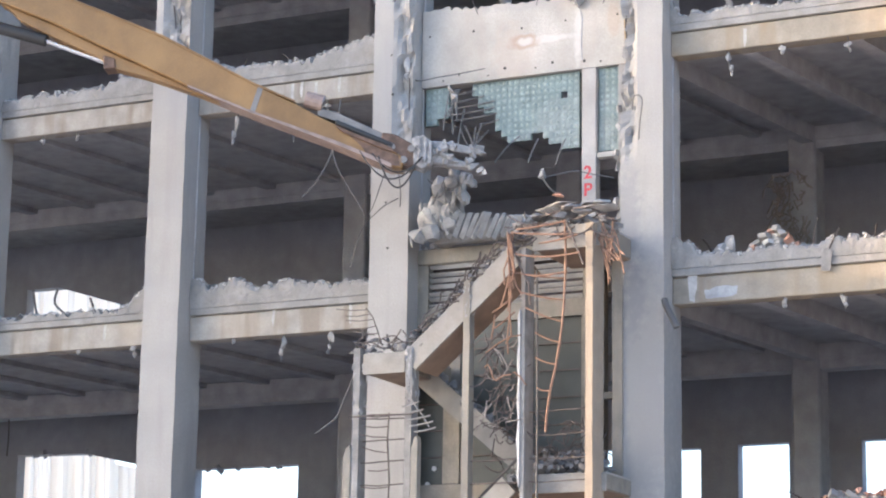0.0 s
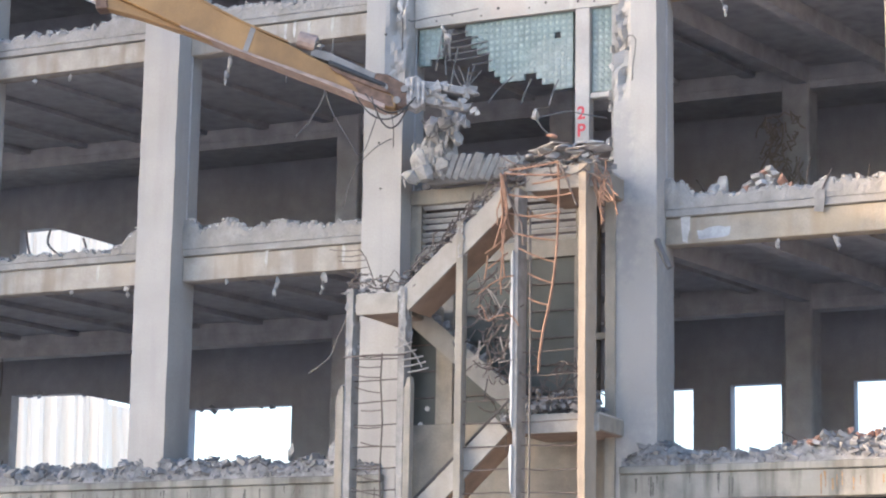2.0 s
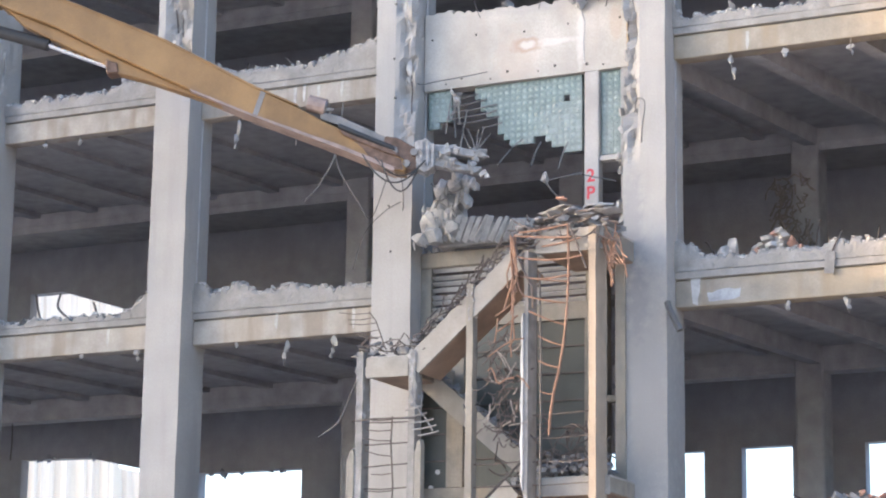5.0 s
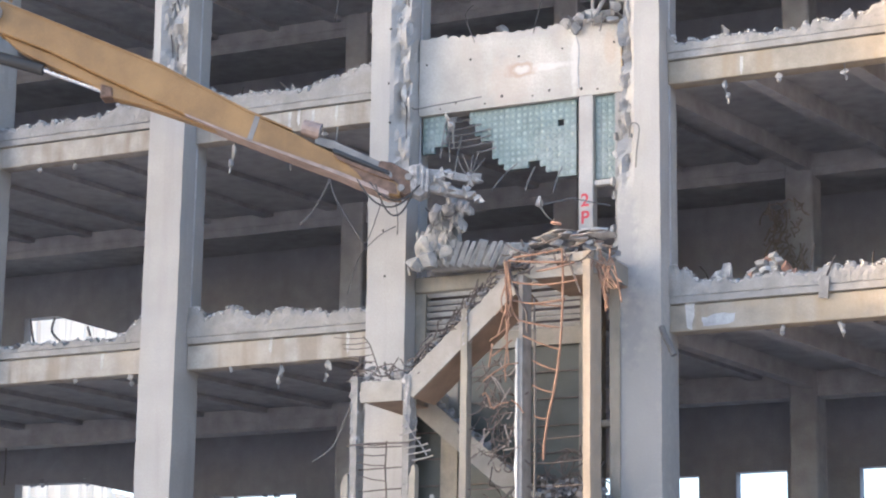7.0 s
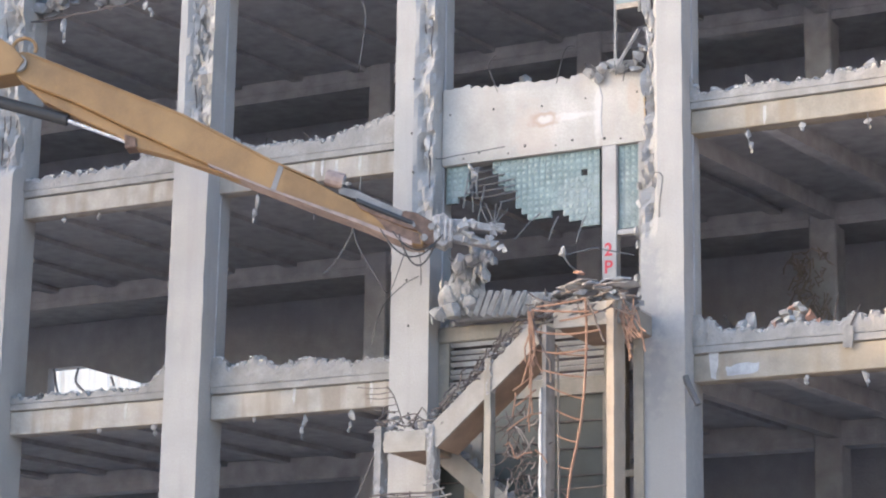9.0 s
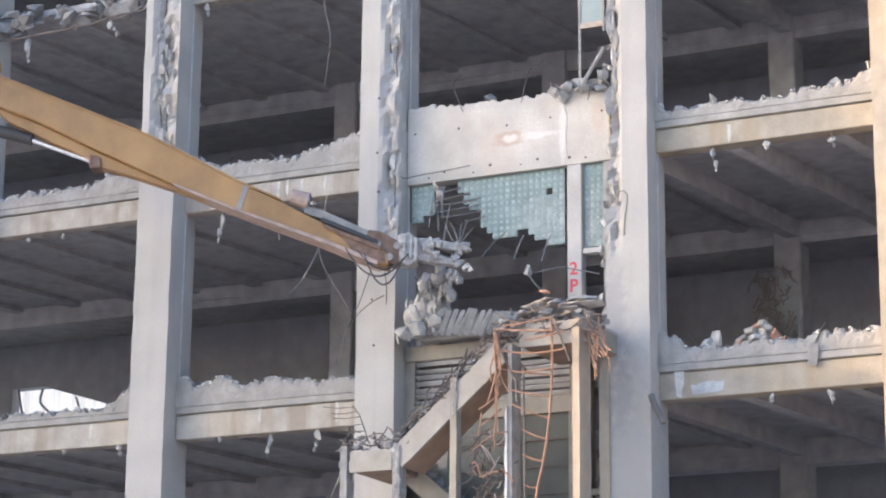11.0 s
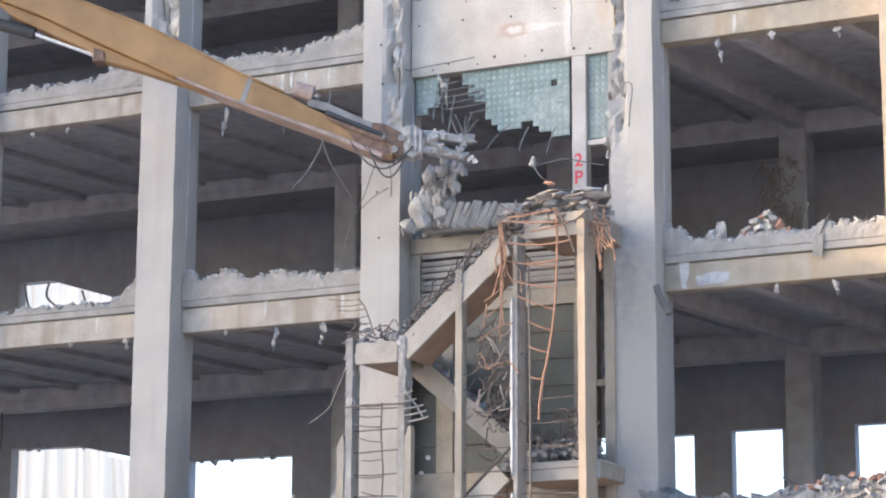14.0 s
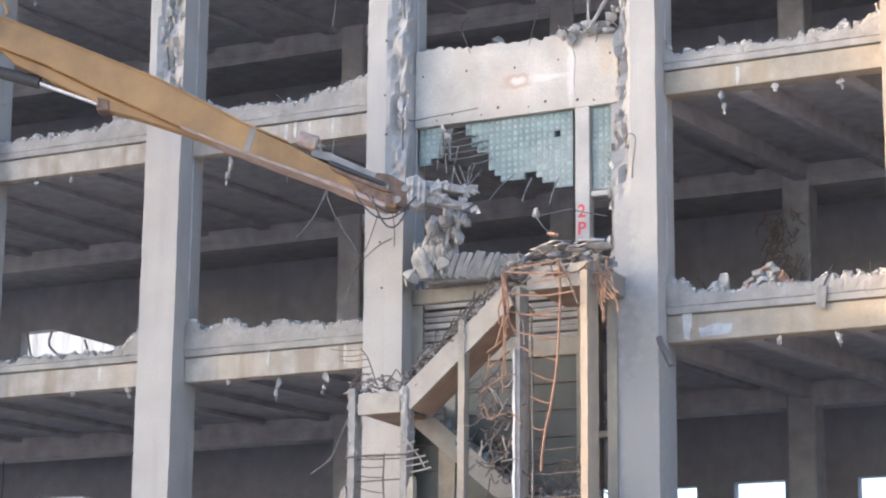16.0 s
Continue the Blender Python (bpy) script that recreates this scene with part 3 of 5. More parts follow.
TOPS[1, 1] = rubble_band(-14, 0.5, 5.49, lambda x: 0.27 + hump(x, -4.0, 0.6, 0.1), 71, -0.07, 2.4, 0.22, 4200, DUSTY)
TOPS[4, 1] = rubble_band(4.98, 14.2, 5.49, lambda x: 0.16 + 0.22 * smooth(6.8, 9.0, x) + hump(x, 5.6, 0.4, 0.2), 72, -0.07, 2.4, 0.2, 3000, DUSTY)
for (i, k), high in bays.items():
    xa, xb, zt = COL_X[i] + COL_W + 0.002, COL_X[i + 1] - 0.002, BEAM_Z[k][1]
    sd = 3.1 * i + 7.7 * k

    def upstand(x, high=high, sd=sd):
        return max(0.05, high(x) + 0.1 * fractal(x * 2.2, sd, 0.4) + 0.05 * fractal(x * 9, sd, 2.1) + 0.03 * noise.cell(Vector((x * 11, sd, 0))))

    bm, cols = bmesh.new(), []
    n = int((xb - xa) / 0.035)
    for q in range(n + 1):
        x = xa + (xb - xa) * q / n
        h, col = upstand(x), []
        for j in range(9):
            z = h * j / 8
            y = SET - 0.04 + 0.012 * fractal(x * 3, z * 4, sd) + 0.008 * fractal(x * 13, z * 13, sd) + 0.05 * smooth(0.75, 1.0, j / 8) * (0.4 + abs(fractal(x * 7, sd, 5.5)))
            col.append(bm.verts.new((x, y, zt + 0.003 + z)))
        col += [bm.verts.new((x, SET + 0.1, zt + 0.003 + h * 0.96)), bm.verts.new((x, SET + 0.1, zt + 0.003))]
        cols.append(col)
    for a, b in zip(cols, cols[1:]):
        for j in range(len(a)):
            bm.faces.new((a[j], b[j], b[(j + 1) % len(a)], a[(j + 1) % len(a)]))
    bm.faces.new(cols[0]), bm.faces.new(cols[-1])
    bmesh.ops.recalc_face_normals(bm, faces=bm.faces)
    tagged(part("wall_upstand", bm, UPSTAND), "grey mortar remains of a parapet on the beam", "wall", kind="structure")
    r = random.Random(int(sd * 10))
    bm = bmesh.new()
    for q in range(int((xb - xa) * 34)):
        x = r.uniform(xa + 0.05, xb - 0.05)
        c = r.uniform(0.012, 0.035)
        stone(bm, (x, SET + r.uniform(-0.01, 0.09), zt + upstand(x) + c * 0.2), (c * r.uniform(1, 2.2), c, c * r.uniform(0.5, 1)), r)
    tagged(part("rubble", bm, LIME), "pale crumbs along the broken parapet's top", "rubble", "rubble on the floor edges", "stuff")
seed = 100
for (i, k), top in TOPS.items():
    xa, xb, y0, zt = (COL_X[i] + 1.0, COL_X[i + 1] - 0.2, SET, BEAM_Z[k][1])
    if k == 1:
        xa, xb, y0 = (-9, 0.3, -0.05) if i == 1 else (5.1, 10.5, -0.05)
    for _ in range(34 if k == 1 else 7):
        seed += 1
        x, y, s = rng.uniform(xa, xb), y0 + rng.uniform(0.2, 0.9), rng.uniform(0.05, 0.13)
        chunk(x, y, zt + top(x, y) - 0.03, s, seed)
for x, z, s, tall in ((6.6, 14.3, 0.16, 0.7), (6.58, 14.44, 0.1, 2.0), (8.66, 14.32, 0.14, 2.0), (8.74, 14.4, 0.14, 2.2), (9.36, 14.55, 0.18, 1.4), (6.42, 10.05, 0.2, 0.9), (6.55, 10.06, 0.15, 2.6), (6.68, 10.02, 0.16, 0.8), (-3.08, 10.25, 0.2, 0.8), (2.3, 15.0, 0.22, 0.9), (1.1, 15.0, 0.14, 0.9), (4.5, 14.88, 0.24, 0.8), (-1.98, 14.44, 0.11, 1.3), (-7.8, 14.3, 0.1, 3.0), (-1.66, 5.85, 0.1, 3.0), (-0.3, 5.8, 0.2, 1.6)):
    seed += 1
    chunk(x, 0.62, z, s, seed, tall=tall)
for _ in range(96):
    seed += 1
    x, y = rng.uniform(7.9, 11.0), rng.uniform(-0.02, 0.7)
    chunk(x, y, 5.49 + TOPS[4, 1](x, y) + 0.02, rng.uniform(0.05, 0.13), seed, BRICK, "loose lump of broken red brick and mortar")

tagged(part("concrete_slab", prism(bmesh.new(), [(-0.56, 5.6), (-0.15, 5.6), (-0.2, 6.0), (-0.26, 6.43), (-0.34, 6.38), (-0.4, 6.1), (-0.52, 6.0)], -0.05, 0.12), BROKEN), "broken concrete piece standing in the rubble beside the stair", "broken slab")
r = random.Random(64)
for k, (x, z) in enumerate(((7.0, 10.1), (7.2, 10.1), (7.4, 10.1), (7.6, 10.1), (7.75, 10.08), (7.02, 10.2), (7.25, 10.21), (7.45, 10.2), (7.62, 10.2), (7.2, 10.31), (7.38, 10.31), (7.52, 10.31), (7.24, 10.41), (7.42, 10.42))):
    ob = part("broken_brick", stone(bmesh.new(), (0, 0, 0), (0.115, 0.08, 0.06), r), BRICK if k % 4 == 0 else UPSTAND if k % 2 else LIME)
    ob.location = (x + r.uniform(-0.03, 0.03), 0.56 + r.uniform(-0.06, 0.08), z)
    tagged(ob, "broken brick coated in pale mortar, heaped on the beam", "brick", "heaped bricks")
# white discs stand for daylight showing through two holes in the glass
for x, z in ((1.128, 6.669), (1.001, 6.396)):
    tagged(part("plaster_splash", tube(bmesh.new(), [(x, 0.496, z), (x, 0.47, z)], 0.045, 9), LENSWHITE), "white spot of daylight painted on the dark stair window", "stain", "splashes on the glass")

# broken pieces on the columns' opened corners
for cx, u0, u1, z0, z1, n, nm in ((COL_X[2], 0.25, 0.9, 14.2, 19, 60, 1), (COL_X[3], 0.55, 0.95, 12.3, 19, 46, 2), (COL_X[4], 0.02, 0.3, 11.7, 19, 44, 3), (COL_X[1], 0.2, 0.95, 14.5, 19, 20, 4)):
    bm, r = bmesh.new(), random.Random(nm)
    for _ in range(n):
        s = r.uniform(0.03, 0.075)
        rock(bm, (cx + COL_W * r.uniform(u0, u1), r.uniform(0.06, 0.14), r.uniform(z0, z1)), (s * 1.1, s * 0.6, s * r.uniform(1.2, 5.0)), r, n=8)
    tagged(part("broken_cover", bm, BROKEN), "jagged broken concrete left on the opened column corner", "broken concrete", "broken column corners", "stuff")
    for _ in range(4):
        x = cx + COL_W * r.uniform(u0, u1)
        z = r.uniform(z0, z1 - 1.5)
        tagged(part("reinforcing_bar", tube(bmesh.new(), arc((x, 0.16, z), (x + r.uniform(-0.05, 0.05), 0.12, z + r.uniform(0.6, 1.4)), 0.0, 6, 0.03, r), 0.012, 5), DARKBAR), "bare bent steel bar in the opened column", "reinforcing bar", "column bars")

heap = thing("broken_slab_heap", "crumbled grey lumps hanging over the spandrel's top edge", "broken concrete")
r = random.Random(57)
for x, z, a, b in ((3.75, 14.95, 0.14, 0.16), (3.9, 14.85, 0.13, 0.2), (4.0, 15.02, 0.2, 0.13), (4.2, 15.08, 0.22, 0.11), (4.45, 15.05, 0.2, 0.14), (4.62, 15.12, 0.17, 0.15), (4.3, 14.93, 0.22, 0.1), (4.55, 14.9, 0.18, 0.1), (4.72, 15.3, 0.1, 0.18)):
    part("lump", rock(bmesh.new(), (x, 0.36 + r.uniform(-0.06, 0.1), z), (a, 0.16, b), r, n=11), BROKEN, heap)
for k in range(9):
    p = Vector((r.uniform(3.7, 4.6), 0.26, r.uniform(14.8, 15.1)))
    part("bar", tube(bmesh.new(), arc(p, p + Vector((r.uniform(-0.25, 0.4), -0.04, r.uniform(-0.35, 0.3))), r.uniform(-0.06, 0.08), 5), 0.011, 5), CABLE, heap)

# floor edge four: rubble held by bars
bm, r = bmesh.new(), random.Random(44)
for _ in range(70):
    s = r.uniform(0.08, 0.24)
    rock(bm, (r.uniform(-8.5, -4.8), SET + r.uniform(-0.05, 0.25), r.uniform(17.95, 18.4)), (s * 1.3, s, s * 0.8), r, n=10)
tagged(part("rubble", bm, DUSTY), "lumps of broken floor edge held in bent bars", "rubble", "rubble on the floor edges", "stuff")
tagged(part("reinforcing_bar", tube(bmesh.new(), arc((-8.6, SET - 0.1, 17.75), (-4.75, SET - 0.1, 17.95), 0.08, 10, 0.03, r), 0.02, 5), DARKBAR), "long bent steel bar under the broken floor edge", "reinforcing bar")


# ---- hanging stubs and wires ----
def stub(x, y, z, length, seed, lean=0.0):
    r = random.Random(seed)
    s = thing("hanging_stub", "concrete scrap hanging by a wire from the beam", "hanging scrap", "scraps under the beams", at=(x, y, z))
    part("wire", tube(bmesh.new(), [(0, 0, 0.08), (lean * 0.4, 0, -length * 0.5), (lean, 0, -length)], 0.01, 5), CABLE, s)
    bm = rock(bmesh.new(), (lean * 0.3, 0, -length * 0.35), (0.085, 0.06, length * 0.4), r, n=10)
    rock(bm, (lean * 0.8, 0, -length * 0.75), (0.06, 0.05, length * 0.25), r, n=9)
    if length > 0.3:
        rock(bm, (lean, 0, -length), (0.045, 0.05, 0.08), r, n=9)
    part("lump", bm, BROKEN, s)


for k, (x, z, ln, le) in enumerate(((-3.11, 13.6, 0.58, -0.12), (6.57, 13.6, 0.4, 0.1), (7.57, 13.6, 0.18, 0.0), (-1.97, 9.26, 0.45, -0.06), (-3.05, 9.26, 0.12, 0), (-0.97, 9.26, 0.4, -0.08), (-6.78, 13.56, 0.15, 0), (-5.26, 9.3, 0.28, 0.06), (7.51, 9.26, 0.2, 0.03), (8.52, 9.26, 0.3, 0.05), (8.7, 13.56, 0.25, 0.03), (-7.6, 13.56, 0.14, 0), (-1.2, 13.56, 0.15, 0.0), (-6.5, 9.26, 0.12, 0.0), (-7.8, 17.72, 0.5, 0.05), (-5.9, 17.82, 0.35, 0.25), (-3.7, 17.86, 0.3, 0.05))):
    stub(x, SET - 0.1 if 17.7 < z < 17.84 else SET + 0.06, z, ln, k, le)


def wire(pts, r, label="thin grey cable hanging loose from the broken floor", material=CABLE, cat="cable"):
    bm = bmesh.new()
    vs = [Vector(p) for p in pts]
    dense = []
    for i in range(len(vs) - 1):
        a, b, c, d = vs[max(i - 1, 0)], vs[i], vs[i + 1], vs[min(i + 2, len(vs) - 1)]
        for s in (0, 0.25, 0.5, 0.75):
            dense.append(0.5 * ((2 * b) + (c - a) * s + (2 * a - 5 * b + 4 * c - d) * s * s + (3 * b - a - 3 * c + d) * s ** 3))
    dense.append(vs[-1])
    tube(bm, dense, r * 0.8, 5)
    return tagged(part("hanging_" + cat.replace(" ", "_"), bm, material), label, cat)


wire([(-0.92, 0.46, 13.64), (-0.89, 0.2, 12.64), (-1.14, 0.1, 12.03), (-1.42, 0.0, 11.68)], 0.018)
wire([(-1.89, 0.46, 13.64), (-1.87, 0.4, 12.86)], 0.014)
wire([(-0.75, -0.1, 12.45), (-0.62, -0.1, 12.08), (-0.2, -0.15, 11.45), (0.05, -0.15, 11.2), (0.3, -0.08, 11.9), (0.5, 0.05, 12.6)], 0.012)
wire([(-0.75, -0.1, 12.45), (-0.3, -0.1, 12.5), (0.15, 0.03, 12.4)], 0.012)
wire([(-0.33, -0.1, 10.28), (-0.1, -0.15, 10.9), (0.3, -0.12, 11.3), (0.6, 0.03, 11.5)], 0.012)
wire([(0.45, 0.03, 12.3), (0.62, -0.06, 11.7), (0.58, 0.03, 11.2)], 0.012)
wire([(4.95, 0.2, 12.59), (5.1, -0.1, 12.82), (5.25, -0.1, 12.75), (5.2, -0.1, 12.3), (5.1, 0.1, 11.93)], 0.014)
wire([(-1.1, 0.4, 18.0), (-0.95, 0.3, 17.2), (-0.8, 0.25, 16.6), (-0.95, 0.3, 15.6)], 0.011)
wire([(0.6, -1.4, 8.25), (0.27, -1.3, 7.68), (0.1, -1.3, 7.35), (-0.27, -1.3, 7.12)], 0.016)
wire([(0.72, 0.25, 14.6), (0.7, 0.2, 13.75), (1.2, 0.25, 13.72), (2.1, 0.28, 13.78)], 0.014)
wire([(1.9, 0.45, 14.8), (1.8, 0.2, 15.3), (1.95, 0.2, 15.5)], 0.01)
wire([(3.0, 0.45, 14.8), (3.3, 0.2, 15.4), (3.5, 0.2, 15.45)], 0.01)

wire([(-8.02, 1.00, 10.63), (-7.97, 1.00, 10.36), (-7.90, 1.00, 10.12)], 0.03, "dark bent bar standing in the opening", DARKBAR, "bent bar")
wire([(-7.44, 1.00, 10.61), (-7.49, 1.00, 10.33), (-7.20, 1.00, 10.07)], 0.03, "dark bent bar standing in the opening", DARKBAR, "bent bar")
wire([(-6.66, 1.00, 10.38), (-6.59, 1.00, 10.21), (-6.57, 1.00, 10.07)], 0.03, "dark bent bar standing in the opening", DARKBAR, "bent bar")
r = random.Random(77)
bm = bmesh.new()
for k in range(150):
    x, z = r.uniform(5.42, 6.12), 10.0 + 3.0 * r.random() ** 1.3
    p = Vector((x - 0.25 * max(0, 11.6 - z) * r.random(), r.uniform(6.4, 6.68), z))
    pts = [p]
    for _ in range(4):
        p = p + Vector((r.uniform(-0.14, 0.12), r.uniform(-0.04, 0.04), r.uniform(-0.22, 0.1)))
        pts.append(p)
    tube(bm, pts, 0.02, 4)
tagged(part("torn_lath", bm, LATH), "brown torn lath and wire hanging on the inner column", "lath", "", "stuff")

# bracket and bars hanging over the beam
bracket = thing("torn_bracket", "torn sheet bracket hanging over the beam's edge", "hanging scrap")
part("plate", prism(bmesh.new(), [(8.2, 9.62), (8.36, 9.6), (8.4, 9.95), (8.3, 10.0), (8.22, 9.92)], SET - 0.075, SET - 0.055), POSTGREY, bracket)
part("bar", tube(bmesh.new(), [(8.3, SET - 0.06, 9.9), (8.42, SET - 0.05, 10.15), (8.46, SET + 0.1, 10.35)], 0.014, 5), DARKBAR, bracket)
for k, (x, z, dx, dz) in enumerate(((7.95, 10.1, 0.12, 0.5), (9.0, 10.05, 0.06, 0.35), (6.2, 10.1, -0.15, 0.3), (-3.2, 14.4, 0.1, 0.3), (-2.1, 14.4, -0.2, 0.3), (-7.6, 14.25, 0.12, 0.35), (8.0, 5.6, -0.5, 0.45), (-8.2, 5.7, 0.15, 0.35))):
    wire([(x, 0.75, z), (x + dx * 0.4, 0.7, z + dz * 0.6), (x + dx, 0.66, z + dz)], 0.018, "thin bent bar standing up from the rubble", DARKBAR, "bent bar")

# pipe stub on the column
pipe = tagged(part("pipe_stub", tube(bmesh.new(), [(5.62, -0.06, 9.25), (5.66, -0.1, 9.15), (5.86, -0.12, 8.75)], 0.055, 10), CABLE), "short dark pipe stub fixed to the column", "pipe")

# ---- sheet behind the building ----
rows = []
for i in range(241):
    x = -15.6 + 4.9 * i / 240
    y = BACK + 0.75 + 0.03 * math.sin(x * 19 + 4 * fractal(x, 4.1)) + 0.14 * fractal(x * 1.8, 0.3)
    zt = 13.6 if x < -12.6 else 8.7 - 0.22 * abs(x + 13.1)
    rows.append(((x, y, -0.01), (x + 0.12, y + 0.1 * fractal(x * 3, 8.8), 7), (x, y - 0.03, zt)))
tarp = thing("tarpaulin", "white tarpaulin hanging in folds behind the back openings", "tarpaulin")


def sheet(cols):
    bm = bmesh.new()
    made = [[bm.verts.new(c) for c in col] for col in cols]
    for a, b in zip(made, made[1:]):
        bm.faces.new((a[0], b[0], b[1], a[1]))
        bm.faces.new((a[1], b[1], b[2], a[2]))
    return bm


for a, b in ((0, 147), (147, 195), (195, 241)):
    part("panel", sheet(rows[a:b]), TARP, tarp)
tn = TARP.node_tree.nodes
tl, ad = tn.new("ShaderNodeBsdfTranslucent"), tn.new("ShaderNodeMixShader")
tl.inputs["Color"].default_value = (1.0, 0.87, 0.70, 1)
ad.inputs[0].default_value = 0.85
TARP.node_tree.links.new(tn["Principled BSDF"].outputs[0], ad.inputs[1])
TARP.node_tree.links.new(tl.outputs[0], ad.inputs[2])
TARP.node_tree.links.new(ad.outputs[0], tn["Material Output"].inputs["Surface"])

# ---- ground floor front ----
bm = boxed(COL_X[0], COL_X[3], 0.45, 0.7, 0, 3.6)
tagged(part("wall_ground_left", bm, MOSSY), "weathered ground floor wall below the edge beam", "wall", kind="structure")
bm = boxed(5.6, 14.2, 0.3, 0.6, 0, 2.6)
tagged(part("wall_ground_right", bm, MOSSY), "weathered ground floor wall under the windows", "wall", kind="structure")
for x in (5.9, 6.62, 7.56, 8.5, 9.6, 10.6, 11.6):
    tagged(part("trim_mullion", boxed(x, x + 0.14, 0.22, 0.4, 2.604, 4.926, 0.01), WOODY), "brown window mullion under the edge beam", "trim", kind="structure")
    tagged(part("window_ground", boxed(x + 0.14, x + 0.94, 0.33, 0.35, 2.604, 4.926), PANE), "dark dusty ground floor window pane", "window", kind="structure")
tagged(part("trim_corner", boxed(5.62, 5.8, -0.04, 0.3, 0, 4.926, 0.01), MOSSY), "grey corner trim beside the windows", "trim", kind="structure")


# ---- the stair ----
FRONT = -1.5


def post(x0, x1, z1, y0=FRONT, deep=0.3, label="slim concrete window post of the opened stair", material=PLASTER, seed=0):
    bm = bmesh.new()
    n = int(z1 / 0.12)
    rings = []
    for k in range(n + 1):
        z = z1 * k / n
        e = [0.007 * fractal(x0 * 3 + q, z * 1.6, seed) for q in range(4)]
        rings.append([bm.verts.new(c) for c in ((x0 + e[0], y0 + e[1], z), (x1 + e[2], y0 + e[1], z), (x1 + e[2], y0 + deep, z), (x0 + e[0], y0 + deep, z))])
    for a, b in zip(rings, rings[1:]):
        for q in range(4):
            bm.faces.new((a[q], a[(q + 1) % 4], b[(q + 1) % 4], b[q]))
    bm.faces.new(rings[-1])
    return tagged(part("concrete_post", bm, material), label, "post", "posts of the stair")


post(0.545, 0.675, 8.5, deep=0.27, seed=1, material=POSTGREY)
post(1.545, 1.665, 8.47, deep=0.25, seed=2, material=POSTGREY)
post(2.60, 2.72, 9.52, deep=0.19, seed=3, material=PLASTER, label="slim beige concrete window post of the opened stair")
post(3.655, 3.725, 10.0, deep=0.36, seed=4, material=POSTGREY, label="slim concrete post with its edge split away")
post(4.80, 4.925, 10.32, deep=0.48, seed=5, material=SUNPOST, label="slim concrete post with low sun's pale warmth in its colour")
post(4.68, 4.86, 10.25, y0=-0.05, deep=0.28, seed=6)
r = random.Random(3)


def shaggy(x0, x1, z0, z1, y0, deep, n, seed):
    """Crumbling cover left on a post."""
    q, bm = random.Random(seed), bmesh.new()
    for _ in range(n):
        a = q.uniform(0.02, 0.06)
        if q.random() < 0.55:
            c = (q.uniform(x0, x1), y0, q.uniform(z0, z1))
        else:
            c = (x1, y0 + q.uniform(0, deep), q.uniform(z0, z1))
        rock(bm, c, (a, a * 0.6, a * q.uniform(1.2, 3.0)), q, n=7)
    return tagged(part("broken_cover", bm, BROKEN), "crumbling concrete cover left on the stair post", "broken concrete", "broken post covers", "stuff")


shaggy(1.55, 1.665, 7.5, 8.45, FRONT, 0.25, 46, 41)
shaggy(0.55, 0.675, 7.3, 8.45, FRONT, 0.27, 26, 42)
shaggy(2.61, 2.72, 8.9, 9.5, FRONT, 0.19, 22, 43)
for x0, x1, z0, z1 in ((0.40, 0.54, 0, 6.85), (1.68, 1.80, 0, 6.95)):
    tagged(part("split_cladding", prism(bmesh.new(), [(x0, z0), (x1, z0), (x1, z1 - 0.1), (x1 - 0.02, z1), (x1 - 0.07, z1 - 0.03), (x0 + 0.03, z1 - 0.12), (x0, z1 - 0.2)], FRONT - 0.02, FRONT + 0.12), PLASTER), "pale split cladding standing beside the stair post", "broken concrete")
# narrow white pieces run down the left edge of the post
skin = thing("split_cladding", "white strip along the split left edge of the broken stair post", "broken concrete")
part("upper_piece", prism(bmesh.new(), [(3.61, 6.2), (3.65, 6.02)] + [(3.652, 6.1 + 0.3 * k) for k in range(9)] + [(3.645 - 0.018 * k, 8.95 - 0.05 * k) for k in range(3)] + [(3.612 + 0.014 * math.sin(k * 1.9), 8.6 - 0.2 * k) for k in range(12)], FRONT - 0.03, FRONT + 0.16), LENSWHITE, skin)
part("lower_piece", prism(bmesh.new(), [(3.62, 5.1), (3.65, 4.95), (3.652, 5.7), (3.63, 5.75), (3.605, 5.6), (3.61, 5.3)], FRONT - 0.03, FRONT + 0.16), LENSWHITE, skin)
tagged(part("reinforcing_bar", tube(bmesh.new(), [(3.91, -1.45, 9.6), (3.925, -1.44, 8.4), (3.94, -1.45, 7.2), (3.93, -1.45, 4.6)], 0.02, 6), RAIL), "long dark upright bar beside the stair post", "reinforcing bar")


def flight(x0, z0, x1, z1, ya, yb, thick, steps, label):
    """A stair flight from its low to its high end: waist slab, side string and steps."""
    f = thing("stair_flight", label, "stairs", "stair flights", at=(0, 0, 0))
    d = Vector((x1 - x0, z1 - z0)).normalized()
    n = Vector((-d.y, d.x))
    if n.y < 0:
        n = -n
    a, b = Vector((x0, z0)), Vector((x1, z1))
    part("waist_slab", prism(bmesh.new(), [tuple(a), tuple(b), tuple(b + n * thick * 0.5), tuple(a + n * thick * 0.5)], ya + 0.06, yb), SOFFIT, f, "brown painted stair underside")
    part("string", prism(bmesh.new(), [tuple(a - n * 0.01), tuple(b - n * 0.01), tuple(b + n * thick), tuple(a + n * thick)], ya, ya + 0.056), GREYPLASTER, f)
    base = a + n * thick * 0.5
    for k in range(steps):
        p = base + (b - a) * (k / steps)
        q = base + (b - a) * ((k + 1) / steps)
        lo, hi = min(p.y, q.y), max(p.y, q.y)
        part("step", boxed(min(p.x, q.x), max(p.x, q.x), ya + 0.06, yb, lo - 0.02, hi, 0.012), CONCRETE, f)
    return f


